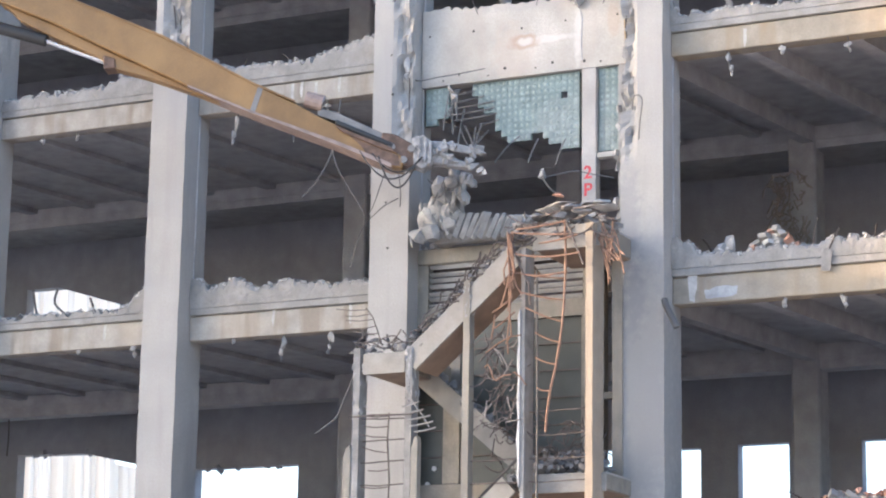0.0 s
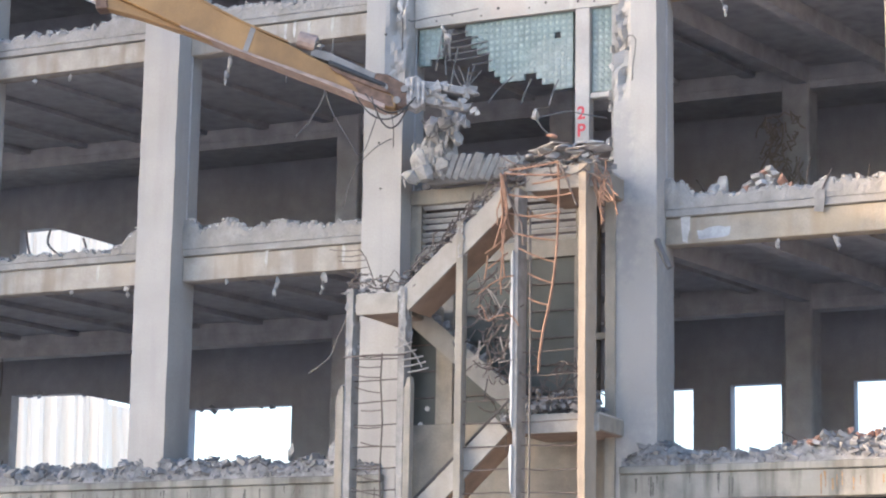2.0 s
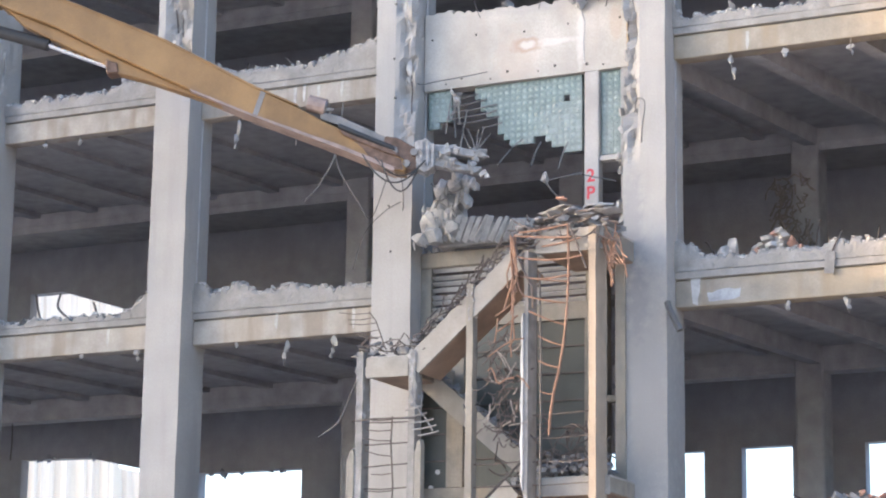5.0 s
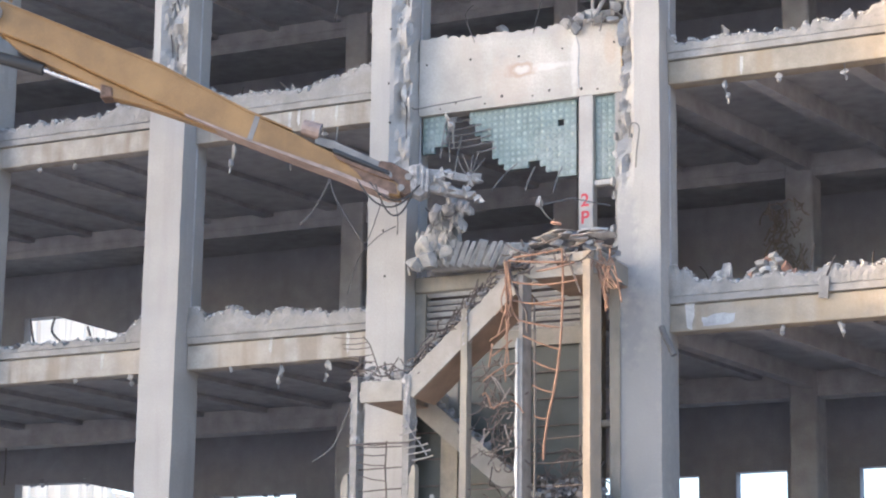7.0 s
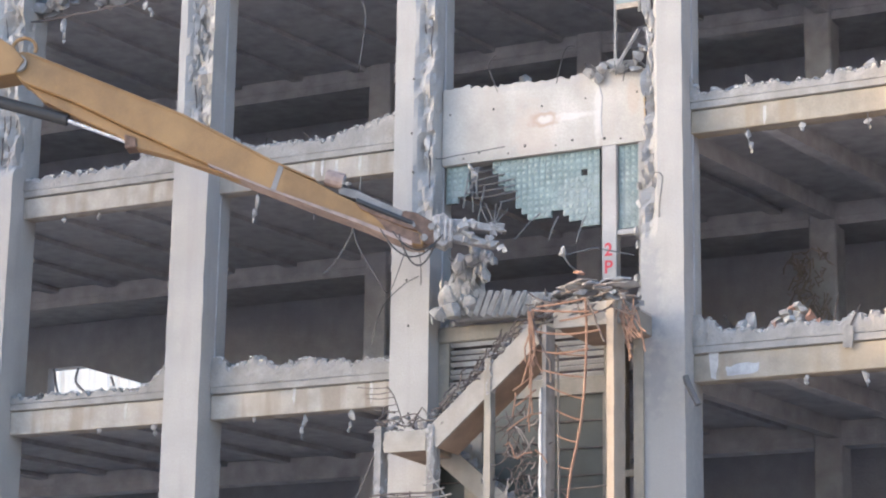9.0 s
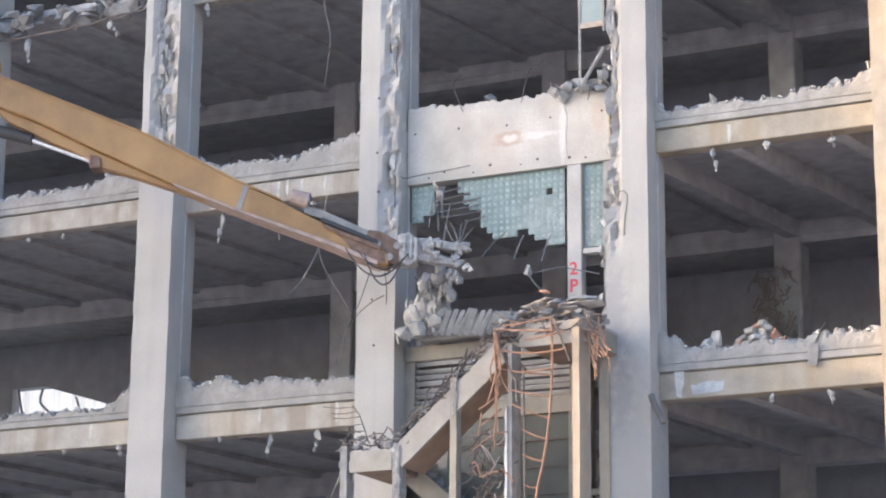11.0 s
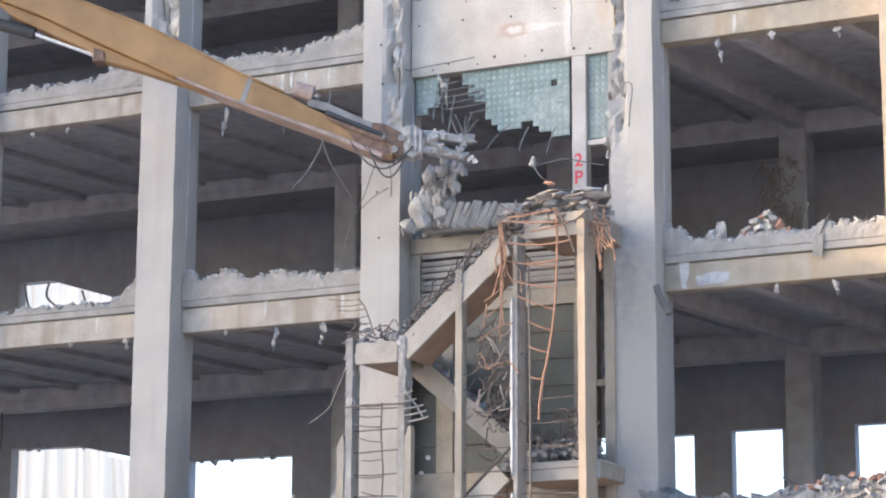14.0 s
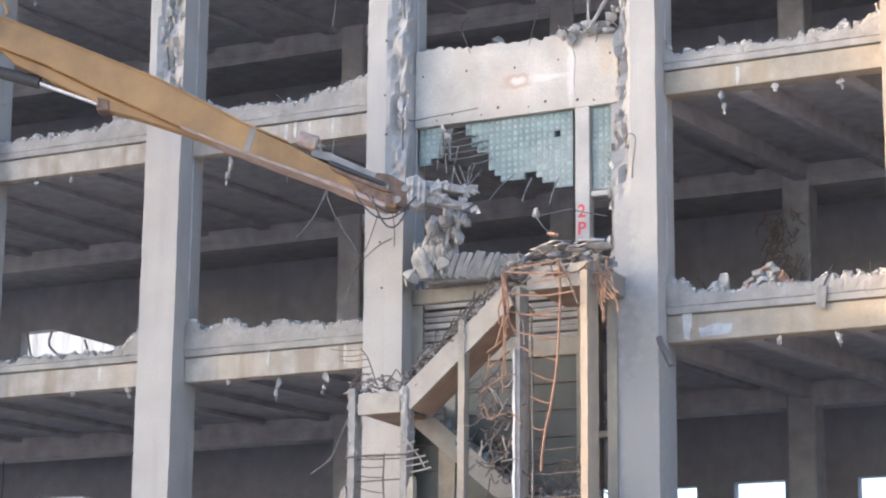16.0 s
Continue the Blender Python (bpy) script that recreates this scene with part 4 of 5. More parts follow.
def landing(x0, x1, y0, y1, z0, z1, label):
    t = thing("stair_landing", label, "landing", "stair landings", at=(0, 0, 0))
    part("slab", boxed(x0, x1, y0 + 0.06, y1, z0 + 0.015, z1, 0.01), PLASTER, t)
    part("soffit", boxed(x0 + 0.03, x1 - 0.03, y0 + 0.08, y1 - 0.03, z0, z0 + 0.012), SOFFIT, t, "brown painted underside")
    part("edge_beam", boxed(x0, x1, y0, y0 + 0.056, z0 - 0.02, z1 + 0.01, 0.008), GREYPLASTER, t)
    part("surface", boxed(x0, x1, y0 + 0.06, y1, z1 + 0.002, z1 + 0.03), CONCRETE, t)
    return t


landing(0.72, 1.52, FRONT + 0.01, 0.3, 8.06, 8.38, "broken half landing with a beige edge, heaped with rubble")
flight(1.70, 8.08, 3.62, 9.74, FRONT + 0.02, -0.62, 0.36, 11, "broken concrete stair flight with beige side and brown underside")
landing(3.78, 5.0, FRONT + 0.16, 0.3, 9.98, 10.34, "broken stair landing under a mat of rubble and bars")
flight(3.45, 6.16, 1.12, 8.12, -0.5, 0.3, 0.34, 12, "dusty beige stair flight against the wall")
landing(3.45, 5.0, FRONT + 0.38, 0.3, 5.98, 6.25, "stair landing with a pale edge, strewn with rubble")
flight(1.5, 4.1, 3.5, 5.98, FRONT + 0.15, -0.6, 0.34, 11, "stair flight with a dark metal rail")
landing(0.72, 1.6, FRONT + 0.01, 0.3, 3.9, 4.15, "lower half landing with a beige edge")

rail = thing("stair_rail", "dark metal stair rail with slim uprights", "railing")
part("handrail", tube(bmesh.new(), [(1.75, -1.2, 4.95), (1.91, -1.2, 5.1), (3.46, -1.2, 6.52)], 0.022, 6), RAIL, rail)
part("lower_rail", tube(bmesh.new(), [(1.91, -1.2, 4.66), (3.46, -1.2, 6.08)], 0.018, 6), RAIL, rail)
for k in range(9):
    x = 1.93 + k * 0.185
    z = 5.1 + (x - 1.91) * 0.916
    part("upright", tube(bmesh.new(), [(x, -1.2, z), (x, -1.2, z - (0.78 if k % 4 == 0 else 0.44))], 0.009, 5), RAIL, rail)

# bars between the posts
for xa, xb, zs in ((0.7, 1.53, [4.7 + 0.37 * k for k in range(8)]), (2.75, 3.66, [4.6 + 0.38 * k for k in range(6)]), (3.82, 4.77, [4.6 + 0.38 * k for k in range(8)])):
    for z in zs:
        tagged(part("window_bar", tube(bmesh.new(), arc((xa - 0.04, FRONT + 0.1, z), (xb + 0.04, FRONT + 0.1, z + rng.uniform(-0.03, 0.03)), rng.uniform(-0.02, 0.03), 5, 0.008, rng), 0.012, 5), DARKBAR), "thin bare steel bar between the posts", "bar", "bars between the posts")


# ---- hanging reinforcement ----
def ladder(pts, side, rungs, r, label, material, name="rebar_ladder"):
    """A bar along pts with rungs that reach by the vector side."""
    t = thing(name, label, "reinforcement", "hanging reinforcement", at=(0, 0, 0))
    vs = [Vector(p) for p in pts]
    part("main_bar", tube(bmesh.new(), vs, r, 6), material, t)
    total = len(vs) - 1
    for k in range(rungs):
        s = total * (k + 0.3) / rungs
        i = min(int(s), total - 1)
        p = vs[i].lerp(vs[i + 1], s - i)
        q = p + Vector(side) * rng.uniform(0.8, 1.05) + Vector((0, rng.uniform(-0.1, 0.1), rng.uniform(-0.04, 0.08)))
        part("rung", tube(bmesh.new(), [p, p.lerp(q, 0.5) - Vector((0, 0, 0.02)), q], r * 0.75, 5), material, t)
    return t


lad = thing("rebar_ladder", "rusty reinforcement ladder, coloured sunlit orange, hanging bent from the landing", "reinforcement", "hanging reinforcement")
part("main_bar", tube(bmesh.new(), [(4.47, -1.6, 10.34), (4.485, -1.6, 10.0), (4.49, -1.6, 9.72), (4.48, -1.6, 9.38), (4.465, -1.6, 9.04), (4.433, -1.6, 8.66), (4.39, -1.6, 8.32), (4.327, -1.6, 7.97), (4.225, -1.6, 7.55), (4.156, -1.58, 7.14), (4.13, -1.55, 6.9)], 0.021, 7), SUNRUST, lad)
for a, b, c, d in ((3.57, 9.564, 4.471, 9.40), (3.672, 9.229, 4.43, 9.045), (3.79, 8.955, 4.41, 8.69), (3.96, 8.53, 4.39, 8.345), (3.97, 8.12, 4.304, 7.99), (4.0, 7.62, 4.2, 7.56)):
    part("rung", tube(bmesh.new(), arc((a, -1.62, b), (c, -1.6, d), 0.02, 5), 0.0135, 6), SUNRUST, lad)
tagged(part("reinforcing_bar", tube(bmesh.new(), [(1.6, -1.5, 7.8), (1.72, -1.62, 7.56), (1.83, -1.66, 7.42), (1.96, -1.66, 7.26), (2.09, -1.68, 7.06)], 0.014, 6), POSTGREY), "pale bent bar springing from the stair post", "reinforcing bar")
for k, (x0, z0, x1, z1) in enumerate(((1.58, 7.42, 1.9, 7.5), (1.56, 7.31, 1.97, 7.36), (1.63, 7.2, 2.1, 7.25), (1.72, 7.09, 2.15, 7.15), (1.82, 6.99, 2.2, 7.05))):
    tagged(part("reinforcing_bar", tube(bmesh.new(), arc((x0, -1.67, z0), (x1, -1.67, z1), 0.01, 4), 0.014, 6), POSTGREY), "short pale bar tied across the bent bar", "reinforcing bar", "tied cross bars")
ladder([(0.82, -1.6, 9.16), (0.95, -1.6, 9.0), (1.05, -1.6, 8.75), (1.12, -1.55, 8.5)], (-0.62, 0.1, 0.02), 6, 0.011, "bent bars sticking out over the half landing", DARKBAR)
ladder([(1.3, -1.6, 7.35), (1.28, -1.6, 6.9), (1.33, -1.6, 6.2), (1.3, -1.6, 5.4), (1.32, -1.6, 4.8)], (-0.5, 0.0, 0.05), 10, 0.014, "dark bent bar ladder hanging before the column", DARKBAR)
tagged(part("reinforcing_bar", tube(bmesh.new(), [(0.55, -1.62, 7.3), (1.0, -1.62, 7.32), (1.75, -1.62, 7.3)], 0.016, 5), DARKBAR), "straight dark bar across the posts", "reinforcing bar")
tagle = thing("rebar_tangle", "tangle of rusty bars, coloured sunlit orange, hanging from the landing's edge", "reinforcement", "hanging reinforcement")
r = random.Random(21)
stem = [Vector(p) for p in ((3.50, -1.62, 10.22), (3.53, -1.65, 9.9), (3.57, -1.65, 9.56), (3.555, -1.65, 9.26), (3.537, -1.65, 8.92), (3.521, -1.64, 8.49), (3.478, -1.6, 8.28))]
for k in range(9):
    keep = 7 if k < 2 else r.choice((3, 4, 4, 5))
    pts = [p + Vector((r.uniform(-0.055, 0.055), r.uniform(-0.06, 0.04), r.uniform(-0.03, 0.03))) for p in stem[:keep]]
    pts[-1] += Vector((r.uniform(-0.2, 0.02), 0, r.uniform(-0.1, 0.15)))
    part("bar", tube(bmesh.new(), pts, 0.0125, 5), SUNRUST, tagle)
for pts in (((3.58, 9.15), (3.4, 9.0), (3.213, 8.9)), ((3.607, 8.894), (3.4, 8.72), (3.264, 8.64)), ((3.264, 8.86), (3.24, 8.68), (3.2, 8.47)), ((3.705, 8.504), (3.52, 8.48), (3.3, 8.36), (3.086, 8.243)), ((3.07, 8.01), (3.13, 8.05), (3.2, 7.95), (3.24, 7.82), (3.303, 7.764)), ((3.303, 7.764), (3.42, 7.84), (3.554, 7.856)), ((3.6, 7.9), (3.7, 7.82), (3.808, 7.674)), ((3.57, 9.6), (3.62, 9.35), (3.72, 9.18)), ((3.53, 9.9), (3.42, 9.6), (3.44, 9.35)), ((3.55, 9.7), (3.47, 9.3), (3.38, 9.0))):
    part("limb", tube(bmesh.new(), [Vector((x, -1.65 + 0.04 * math.sin(7 * x), z)) for x, z in pts], 0.0135, 5), SUNRUST, tagle)
# every third loose bar is paler, standing for strands that catch light
for k in range(46):
    p = Vector((r.uniform(2.95, 3.65), r.uniform(-1.6, -1.35), r.uniform(6.9, 8.7)))
    q = p + Vector((r.uniform(-0.4, 0.4), r.uniform(-0.1, 0.1), r.uniform(-0.4, 0.1)))
    part("loose_bar", tube(bmesh.new(), arc(p, q, r.uniform(-0.1, 0.1), 4), 0.011, 5), DARKBAR if k % 3 else LATH, tagle)
for a, b, c, d in ((3.54, 10.225, 4.56, 10.12), (3.633, 10.27, 4.514, 10.345), (4.045, 10.0, 4.717, 10.096), (4.09, 9.765, 4.763, 9.797), (3.62, 9.86, 4.1, 9.78), (3.98, 9.46, 4.55, 9.5)):
    part("cross_bar", tube(bmesh.new(), arc((a, -1.68, b), (c, -1.66, d), 0.015, 4), 0.015, 6), SUNRUST, tagle)
part("cross_bar", tube(bmesh.new(), [(4.514, -1.68, 10.345), (4.6, -1.68, 10.18), (4.66, -1.66, 10.0), (4.8, -1.6, 9.6)], 0.016, 6), DARKBAR, tagle)
part("cross_bar", tube(bmesh.new(), [(3.5, -1.62, 10.2), (3.66, -1.62, 9.7), (3.84, -1.6, 9.35), (3.86, -1.6, 9.0)], 0.018, 6), DARKBAR, tagle)
tagle = thing("rebar_tangle", "short rusty bars hanging beside the column", "reinforcement", "hanging reinforcement")
for k in range(15):
    p = Vector((r.uniform(4.95, 5.25), -1.35, r.uniform(10.0, 10.45)))
    part("bar", tube(bmesh.new(), arc(p, p + Vector((r.uniform(-0.15, 0.4), -0.1, -r.uniform(0.2, 0.95))), r.uniform(-0.1, 0.1), 5, 0.02, r), 0.0125, 5), SUNRUST, tagle)

# mat of rubble and bars over the upper landing and down the flight
bm, r = bmesh.new(), random.Random(8)
for _ in range(120):
    s = r.uniform(0.04, 0.14)
    x = r.uniform(3.4, 5.1)
    h = 0.62 * math.sin(math.pi * min(1, max(0, (x - 3.2) / 2.2)))
    rock(bm, (x, r.uniform(-1.5, -0.5), 10.15 + r.uniform(0, 1) * h), (s * 1.6, s, s * 0.6), r, n=9)
for _ in range(110):
    s = r.uniform(0.03, 0.08)
    u = r.uniform(0, 1)
    rock(bm, (1.55 + 1.9 * u, r.uniform(-1.5, -0.7), 8.55 + 1.62 * u + r.uniform(-0.05, 0.08)), (s * 1.5, s, s * 0.8), r, n=9)
for _ in range(70):
    s = r.uniform(0.03, 0.09)
    rock(bm, (r.uniform(0.5, 1.75), r.uniform(-1.5, -0.6), 8.4 + abs(r.gauss(0, 0.12))), (s * 1.4, s, s * 0.8), r, n=9)
tagged(part("rubble", bm, DUSTY), "grey rubble and mortar lying on the broken stair", "rubble", "rubble on the stair", "stuff")
bm = bmesh.new()
for _ in range(95):
    u = r.uniform(0, 1)
    p = Vector((1.6 + 1.9 * u, r.uniform(-1.55, -1.1), 8.6 + 1.62 * u + r.uniform(-0.02, 0.1)))
    q = p + Vector((r.uniform(0.08, 0.32), r.uniform(-0.1, 0.1), r.uniform(-0.05, 0.36)))
    tube(bm, arc(p, q, r.uniform(-0.1, 0.08), 5, 0.025, r), 0.013, 5)
for _ in range(40):
    p = Vector((r.uniform(3.3, 5.0), r.uniform(-1.6, -1.1), r.uniform(10.15, 10.6)))
    q = p + Vector((r.uniform(-0.5, 0.5), r.uniform(-0.15, 0.1), r.uniform(-0.25, 0.1)))
    tube(bm, arc(p, q, r.uniform(-0.06, 0.08), 4), 0.014, 5)
for _ in range(26):
    p = Vector((r.uniform(0.4, 1.7), r.uniform(-1.6, -1.2), r.uniform(8.42, 8.65)))
    q = p + Vector((r.uniform(-0.4, 0.4), r.uniform(-0.1, 0.1), r.uniform(-0.1, 0.25)))
    tube(bm, arc(p, q, r.uniform(-0.06, 0.06), 4), 0.012, 5)
tagged(part("rebar_mat", bm, DARKBAR), "mat of bent dark bars over the broken stair", "reinforcement", "hanging reinforcement", "stuff")
chunk(4.3, -1.45, 10.8, 0.13, 902, BRICK, "lump of red brick lying on the broken landing", 0.5)
r = random.Random(19)
for k, (x, z, a) in enumerate(((4.05, 10.62, 0.3), (4.4, 10.66, 0.36), (4.75, 10.64, 0.34), (5.02, 10.6, 0.26), (4.25, 10.73, 0.3), (4.62, 10.74, 0.28), (4.9, 10.7, 0.24), (3.9, 10.55, 0.2))):
    ob = part("concrete_slab", rock(bmesh.new(), (0, 0, 0), (a * 1.15, 0.3, 0.05), r, n=11), LIME if k % 3 == 0 else BROKEN)
    ob.matrix_world = pose(x, -1.22 + r.uniform(-0.1, 0.06), z, r.uniform(-8, 8), r.uniform(-7, 7), r.uniform(-20, 20))
    tagged(ob, "flat broken slab piece stacked on the stair landing", "broken slab", "slabs on the landing")

# the ribbed piece of stair hanging over the louvre, and the lumps beside it
ribs = thing("broken_stair_piece", "ribbed fallen stair piece lying over the spandrel ledge", "broken stair")
# ribs pale, slab behind darker: light on the ridges put into the colours
for k in range(15):
    x, tall = 1.36 + 0.125 * k, 0.27 - 0.05 * abs(k - 5) / 9 + rng.uniform(-0.03, 0.02)
    bm = bmesh.new()
    a = [bm.verts.new(v) for v in ((-0.04, 0.05, -tall), (-0.03, -0.06, -tall + 0.03), (0.012, 0.05, -tall))]
    b = [bm.verts.new(v) for v in ((-0.035, 0.05, tall), (-0.025, -0.055 + rng.uniform(-0.03, 0.03), tall - 0.02), (0.015, 0.05, tall))]
    bm.faces.new(a), bm.faces.new(b)
    for i in range(3):
        bm.faces.new((a[i], a[(i + 1) % 3], b[(i + 1) % 3], b[i]))
    bmesh.ops.recalc_face_normals(bm, faces=bm.faces)
    bmesh.ops.bevel(bm, geom=bm.edges[:], offset=0.009, segments=1, affect="EDGES")
    bmesh.ops.transform(bm, matrix=pose(x + rng.uniform(-0.015, 0.015), -0.16 + rng.uniform(-0.03, 0.03), 10.87 - 0.012 * k, 6, 30 + rng.uniform(-5, 5), -10 + rng.uniform(-6, 6)), verts=bm.verts)
    part("rib", bm, LIME, ribs)
part("slab", boxed(1.25, 3.05, 0.06, 0.3, 10.585, 10.98, 0.03), POSTGREY, ribs)
r = random.Random(31)
heap = thing("broken_slab_heap", "crumpled dusty heap of broken slab hanging over the ledge", "broken concrete")
for x, z, a, b in ((1.1, 10.68, 0.24, 0.13), (1.32, 10.74, 0.22, 0.2), (1.25, 10.95, 0.22, 0.25), (1.4, 11.15, 0.25, 0.27), (1.52, 11.36, 0.24, 0.24), (1.65, 11.1, 0.22, 0.2), (1.46, 11.55, 0.15, 0.22), (1.72, 11.6, 0.18, 0.14), (1.92, 11.66, 0.17, 0.13), (1.85, 11.42, 0.15, 0.14), (1.16, 11.15, 0.13, 0.17), (2.04, 11.58, 0.13, 0.1), (1.66, 10.84, 0.2, 0.16), (1.75, 11.78, 0.12, 0.1), (1.98, 11.3, 0.1, 0.12)):
    bm = rock(bmesh.new(), (x, -0.12 + r.uniform(-0.08, 0.08), z), (a, 0.19, b * 1.15), r, n=26)
    for _ in range(4):
        rock(bm, (x + r.uniform(-a, a) * 0.6, -0.22, z + r.uniform(-b, b) * 0.7), (0.05, 0.06, 0.13), r, n=14)
    part("lump", bm, BROKEN, heap)
part("core", rock(bmesh.new(), (1.55, 0.06, 11.1), (0.33, 0.14, 0.5), r, n=14), BROKEN, heap)
part("core", rock(bmesh.new(), (1.3, 0.05, 10.8), (0.34, 0.16, 0.25), r, n=14), BROKEN, heap)
for k in range(8):
    p = Vector((r.uniform(1.2, 1.9), -0.3, r.uniform(10.9, 11.7)))
    part("bar", tube(bmesh.new(), arc(p, p + Vector((r.uniform(-0.3, 0.3), 0.0, r.uniform(-0.2, 0.4))), 0.05, 4), 0.011, 5), CABLE, heap)
for k in range(10):
    chunk(r.uniform(0.75, 3.0), r.uniform(0.32, 0.45), 10.58, r.uniform(0.06, 0.12), 960 + k)

# a lump caught on bent bars in the opening
caught = thing("caught_lump", "concrete lump caught on bent bars in the opening", "hanging scrap")
part("lump", rock(bmesh.new(), (3.52, -0.3, 11.55), (0.13, 0.1, 0.12), r), BROKEN, caught)
part("bar", tube(bmesh.new(), [(3.5, -0.3, 11.48), (3.62, -0.3, 11.3), (3.78, -0.2, 11.15)], 0.012, 5), CABLE, caught)
part("bar", tube(bmesh.new(), [(3.58, -0.3, 11.5), (4.0, -0.1, 11.62), (4.6, 0.2, 11.5)], 0.012, 5), CABLE, caught)
hook = thing("hanging_lump", "concrete lump hanging on bars from the spandrel", "hanging scrap")
part("lump", rock(rock(bmesh.new(), (1.55, 0.1, 13.45), (0.14, 0.12, 0.16), r), (1.58, 0.08, 13.2), (0.1, 0.1, 0.15), r), WHITE, hook)
for k in range(6):
    part("bar", tube(bmesh.new(), arc((1.5 + 0.04 * k, 0.1, 13.4), (1.3 + 0.5 * r.random(), 0.02, 12.95 - 0.4 * r.random()), r.uniform(-0.1, 0.1), 5), 0.012, 5), CABLE, hook)


# lime smears on the beams
def smear(pts, y, label, material, seed):
    r = random.Random(seed)
    bm = bmesh.new()
    ring = []
    for (x0, z0), (x1, z1) in zip(pts, pts[1:] + pts[:1]):
        for q in (0, 0.33, 0.66):
            ring.append((x0 + (x1 - x0) * q + r.uniform(-0.006, 0.006), z0 + (z1 - z0) * q + r.uniform(-0.02, 0.02)))
    prism(bm, ring, y - 0.003, y + 0.01)
    tagged(part("smear", bm, material), label, "stain", "smears on the beams")


BLUISH = mat("bluish_wash", (0.36, 0.37, 0.38), var=0.3, scale=6)


smear([(5.86, 9.74), (6.04, 9.76), (6.02, 9.5), (5.98, 9.27), (5.9, 9.3)], SET, "white lime smear down the beam", LIME, 1)
smear([(6.15, 9.45), (6.45, 9.52), (6.75, 9.5), (6.72, 9.36), (6.4, 9.3), (6.18, 9.33)], SET, "bluish wash patch on the beam", BLUISH, 2)
for k, (x, z0, z1) in enumerate(((-1.95, 13.6, 14.0), (-1.75, 13.7, 14.03), (-1.45, 13.62, 13.98), (-0.6, 9.3, 9.7), (-2.2, 9.4, 9.72), (-5.9, 9.35, 9.7), (-0.95, 13.7, 14.02), (6.9, 13.6, 13.95))):
    smear([(x, z1), (x + 0.06, z1), (x + 0.05, z0 + 0.1), (x + 0.02, z0), (x - 0.01, z0 + 0.12)], SET, "white lime drip on the beam", LIME, 10 + k)
DRIP = mat("dark_drip", (0.13, 0.125, 0.11), var=0.4, scale=7)
RUSTDRIP = mat("rusty_drip", (0.30, 0.19, 0.10), var=0.5, scale=7)
r = random.Random(55)
for k in range(64):
    x = r.uniform(-9.0, 0.4) if k < 36 else r.uniform(5.1, 10.4)
    w, z1 = r.uniform(0.012, 0.045), r.uniform(5.2, 5.35)
    z0 = z1 - r.uniform(0.08, 0.36)
    smear([(x, z1), (x + w, z1), (x + w * 0.8, z0 + 0.06), (x + w * 0.5, z0), (x + w * 0.1, z0 + 0.05)], -0.06, "dark drip stain on the edge beam" if x < 8.3 else "rusty drip stain on the edge beam", DRIP if x < 8.3 else RUSTDRIP, 100 + k)

# frayed heads of the back openings and a wire before them
r = random.Random(91)
for a, b, top in ((-9.7, -7.1, 8.24), (-14.7, -11.4, 8.8)):
    bm = bmesh.new()
    for _ in range(6):
        stone(bm, (r.uniform(a, b), BACK + 0.05, top - 0.01), (r.uniform(0.04, 0.16), 0.05, r.uniform(0.02, 0.1)), r)
    tagged(part("frayed_lintel", bm, HAZEWALL), "frayed broken plaster edge over the back opening", "broken plaster", "frayed lintels", "stuff")
wire([(-12.9, 6.95, 9.25), (-12.88, 6.95, 8.7), (-12.9, 6.95, 8.3)], 0.02)

# rubble on the inner stairs
bm = bmesh.new()
for _ in range(170):
    s_ = r.uniform(0.025, 0.08)
    x = r.uniform(3.6, 4.75)
    stone(bm, (x, r.uniform(-1.05, 0.25), 6.3 + abs(r.gauss(0, 0.16))), (s_ * 1.5, s_, s_ * 0.7), r)
for _ in range(150):
    u = r.uniform(0, 1)
    s_ = r.uniform(0.02, 0.07)
    stone(bm, (3.4 - 2.2 * u, r.uniform(-0.45, 0.2), 6.46 + 1.9 * u + abs(r.gauss(0, 0.06))), (s_ * 1.5, s_, s_ * 0.8), r)
for _ in range(120):
    u = r.uniform(0, 1)
    s_ = r.uniform(0.02, 0.06)
    stone(bm, (1.6 + 1.85 * u, r.uniform(-1.25, -0.65), 4.45 + 1.8 * u + abs(r.gauss(0, 0.05))), (s_ * 1.5, s_, s_ * 0.8), r)
tagged(part("rubble", bm, DUSTY), "dusty rubble strewn down the inner stairs", "rubble", "rubble on the stair", "stuff")
bm = bmesh.new()
for _ in range(60):
    p = Vector((r.uniform(3.75, 4.7), r.uniform(-1.1, -0.6), r.uniform(6.3, 7.15)))
    tube(bm, arc(p, p + Vector((r.uniform(-0.35, 0.35), r.uniform(-0.2, 0.2), r.uniform(-0.3, 0.3))), r.uniform(-0.1, 0.1), 4), 0.012, 5)
for _ in range(60):
    p = Vector((r.uniform(2.85, 3.6), r.uniform(-1.3, -0.8), r.uniform(6.4, 8.7)))
    tube(bm, arc(p, p + Vector((r.uniform(-0.4, 0.4), r.uniform(-0.2, 0.2), r.uniform(-0.4, 0.2))), r.uniform(-0.1, 0.1), 4), 0.012, 5)
tagged(part("rebar_mat", bm, DARKBAR), "tangle of dark bent bars fallen into the stair", "reinforcement", "hanging reinforcement", "stuff")


# ---- excavator arm ----
A0, A1 = Vector((-5.4, -4.0, 15.0)), Vector((1.35, -1.2, 11.8))
ALONG = Vector((A1.x - A0.x, A1.y - A0.y, 0)).normalized()
ACROSS = Vector((ALONG.y, -ALONG.x, 0))


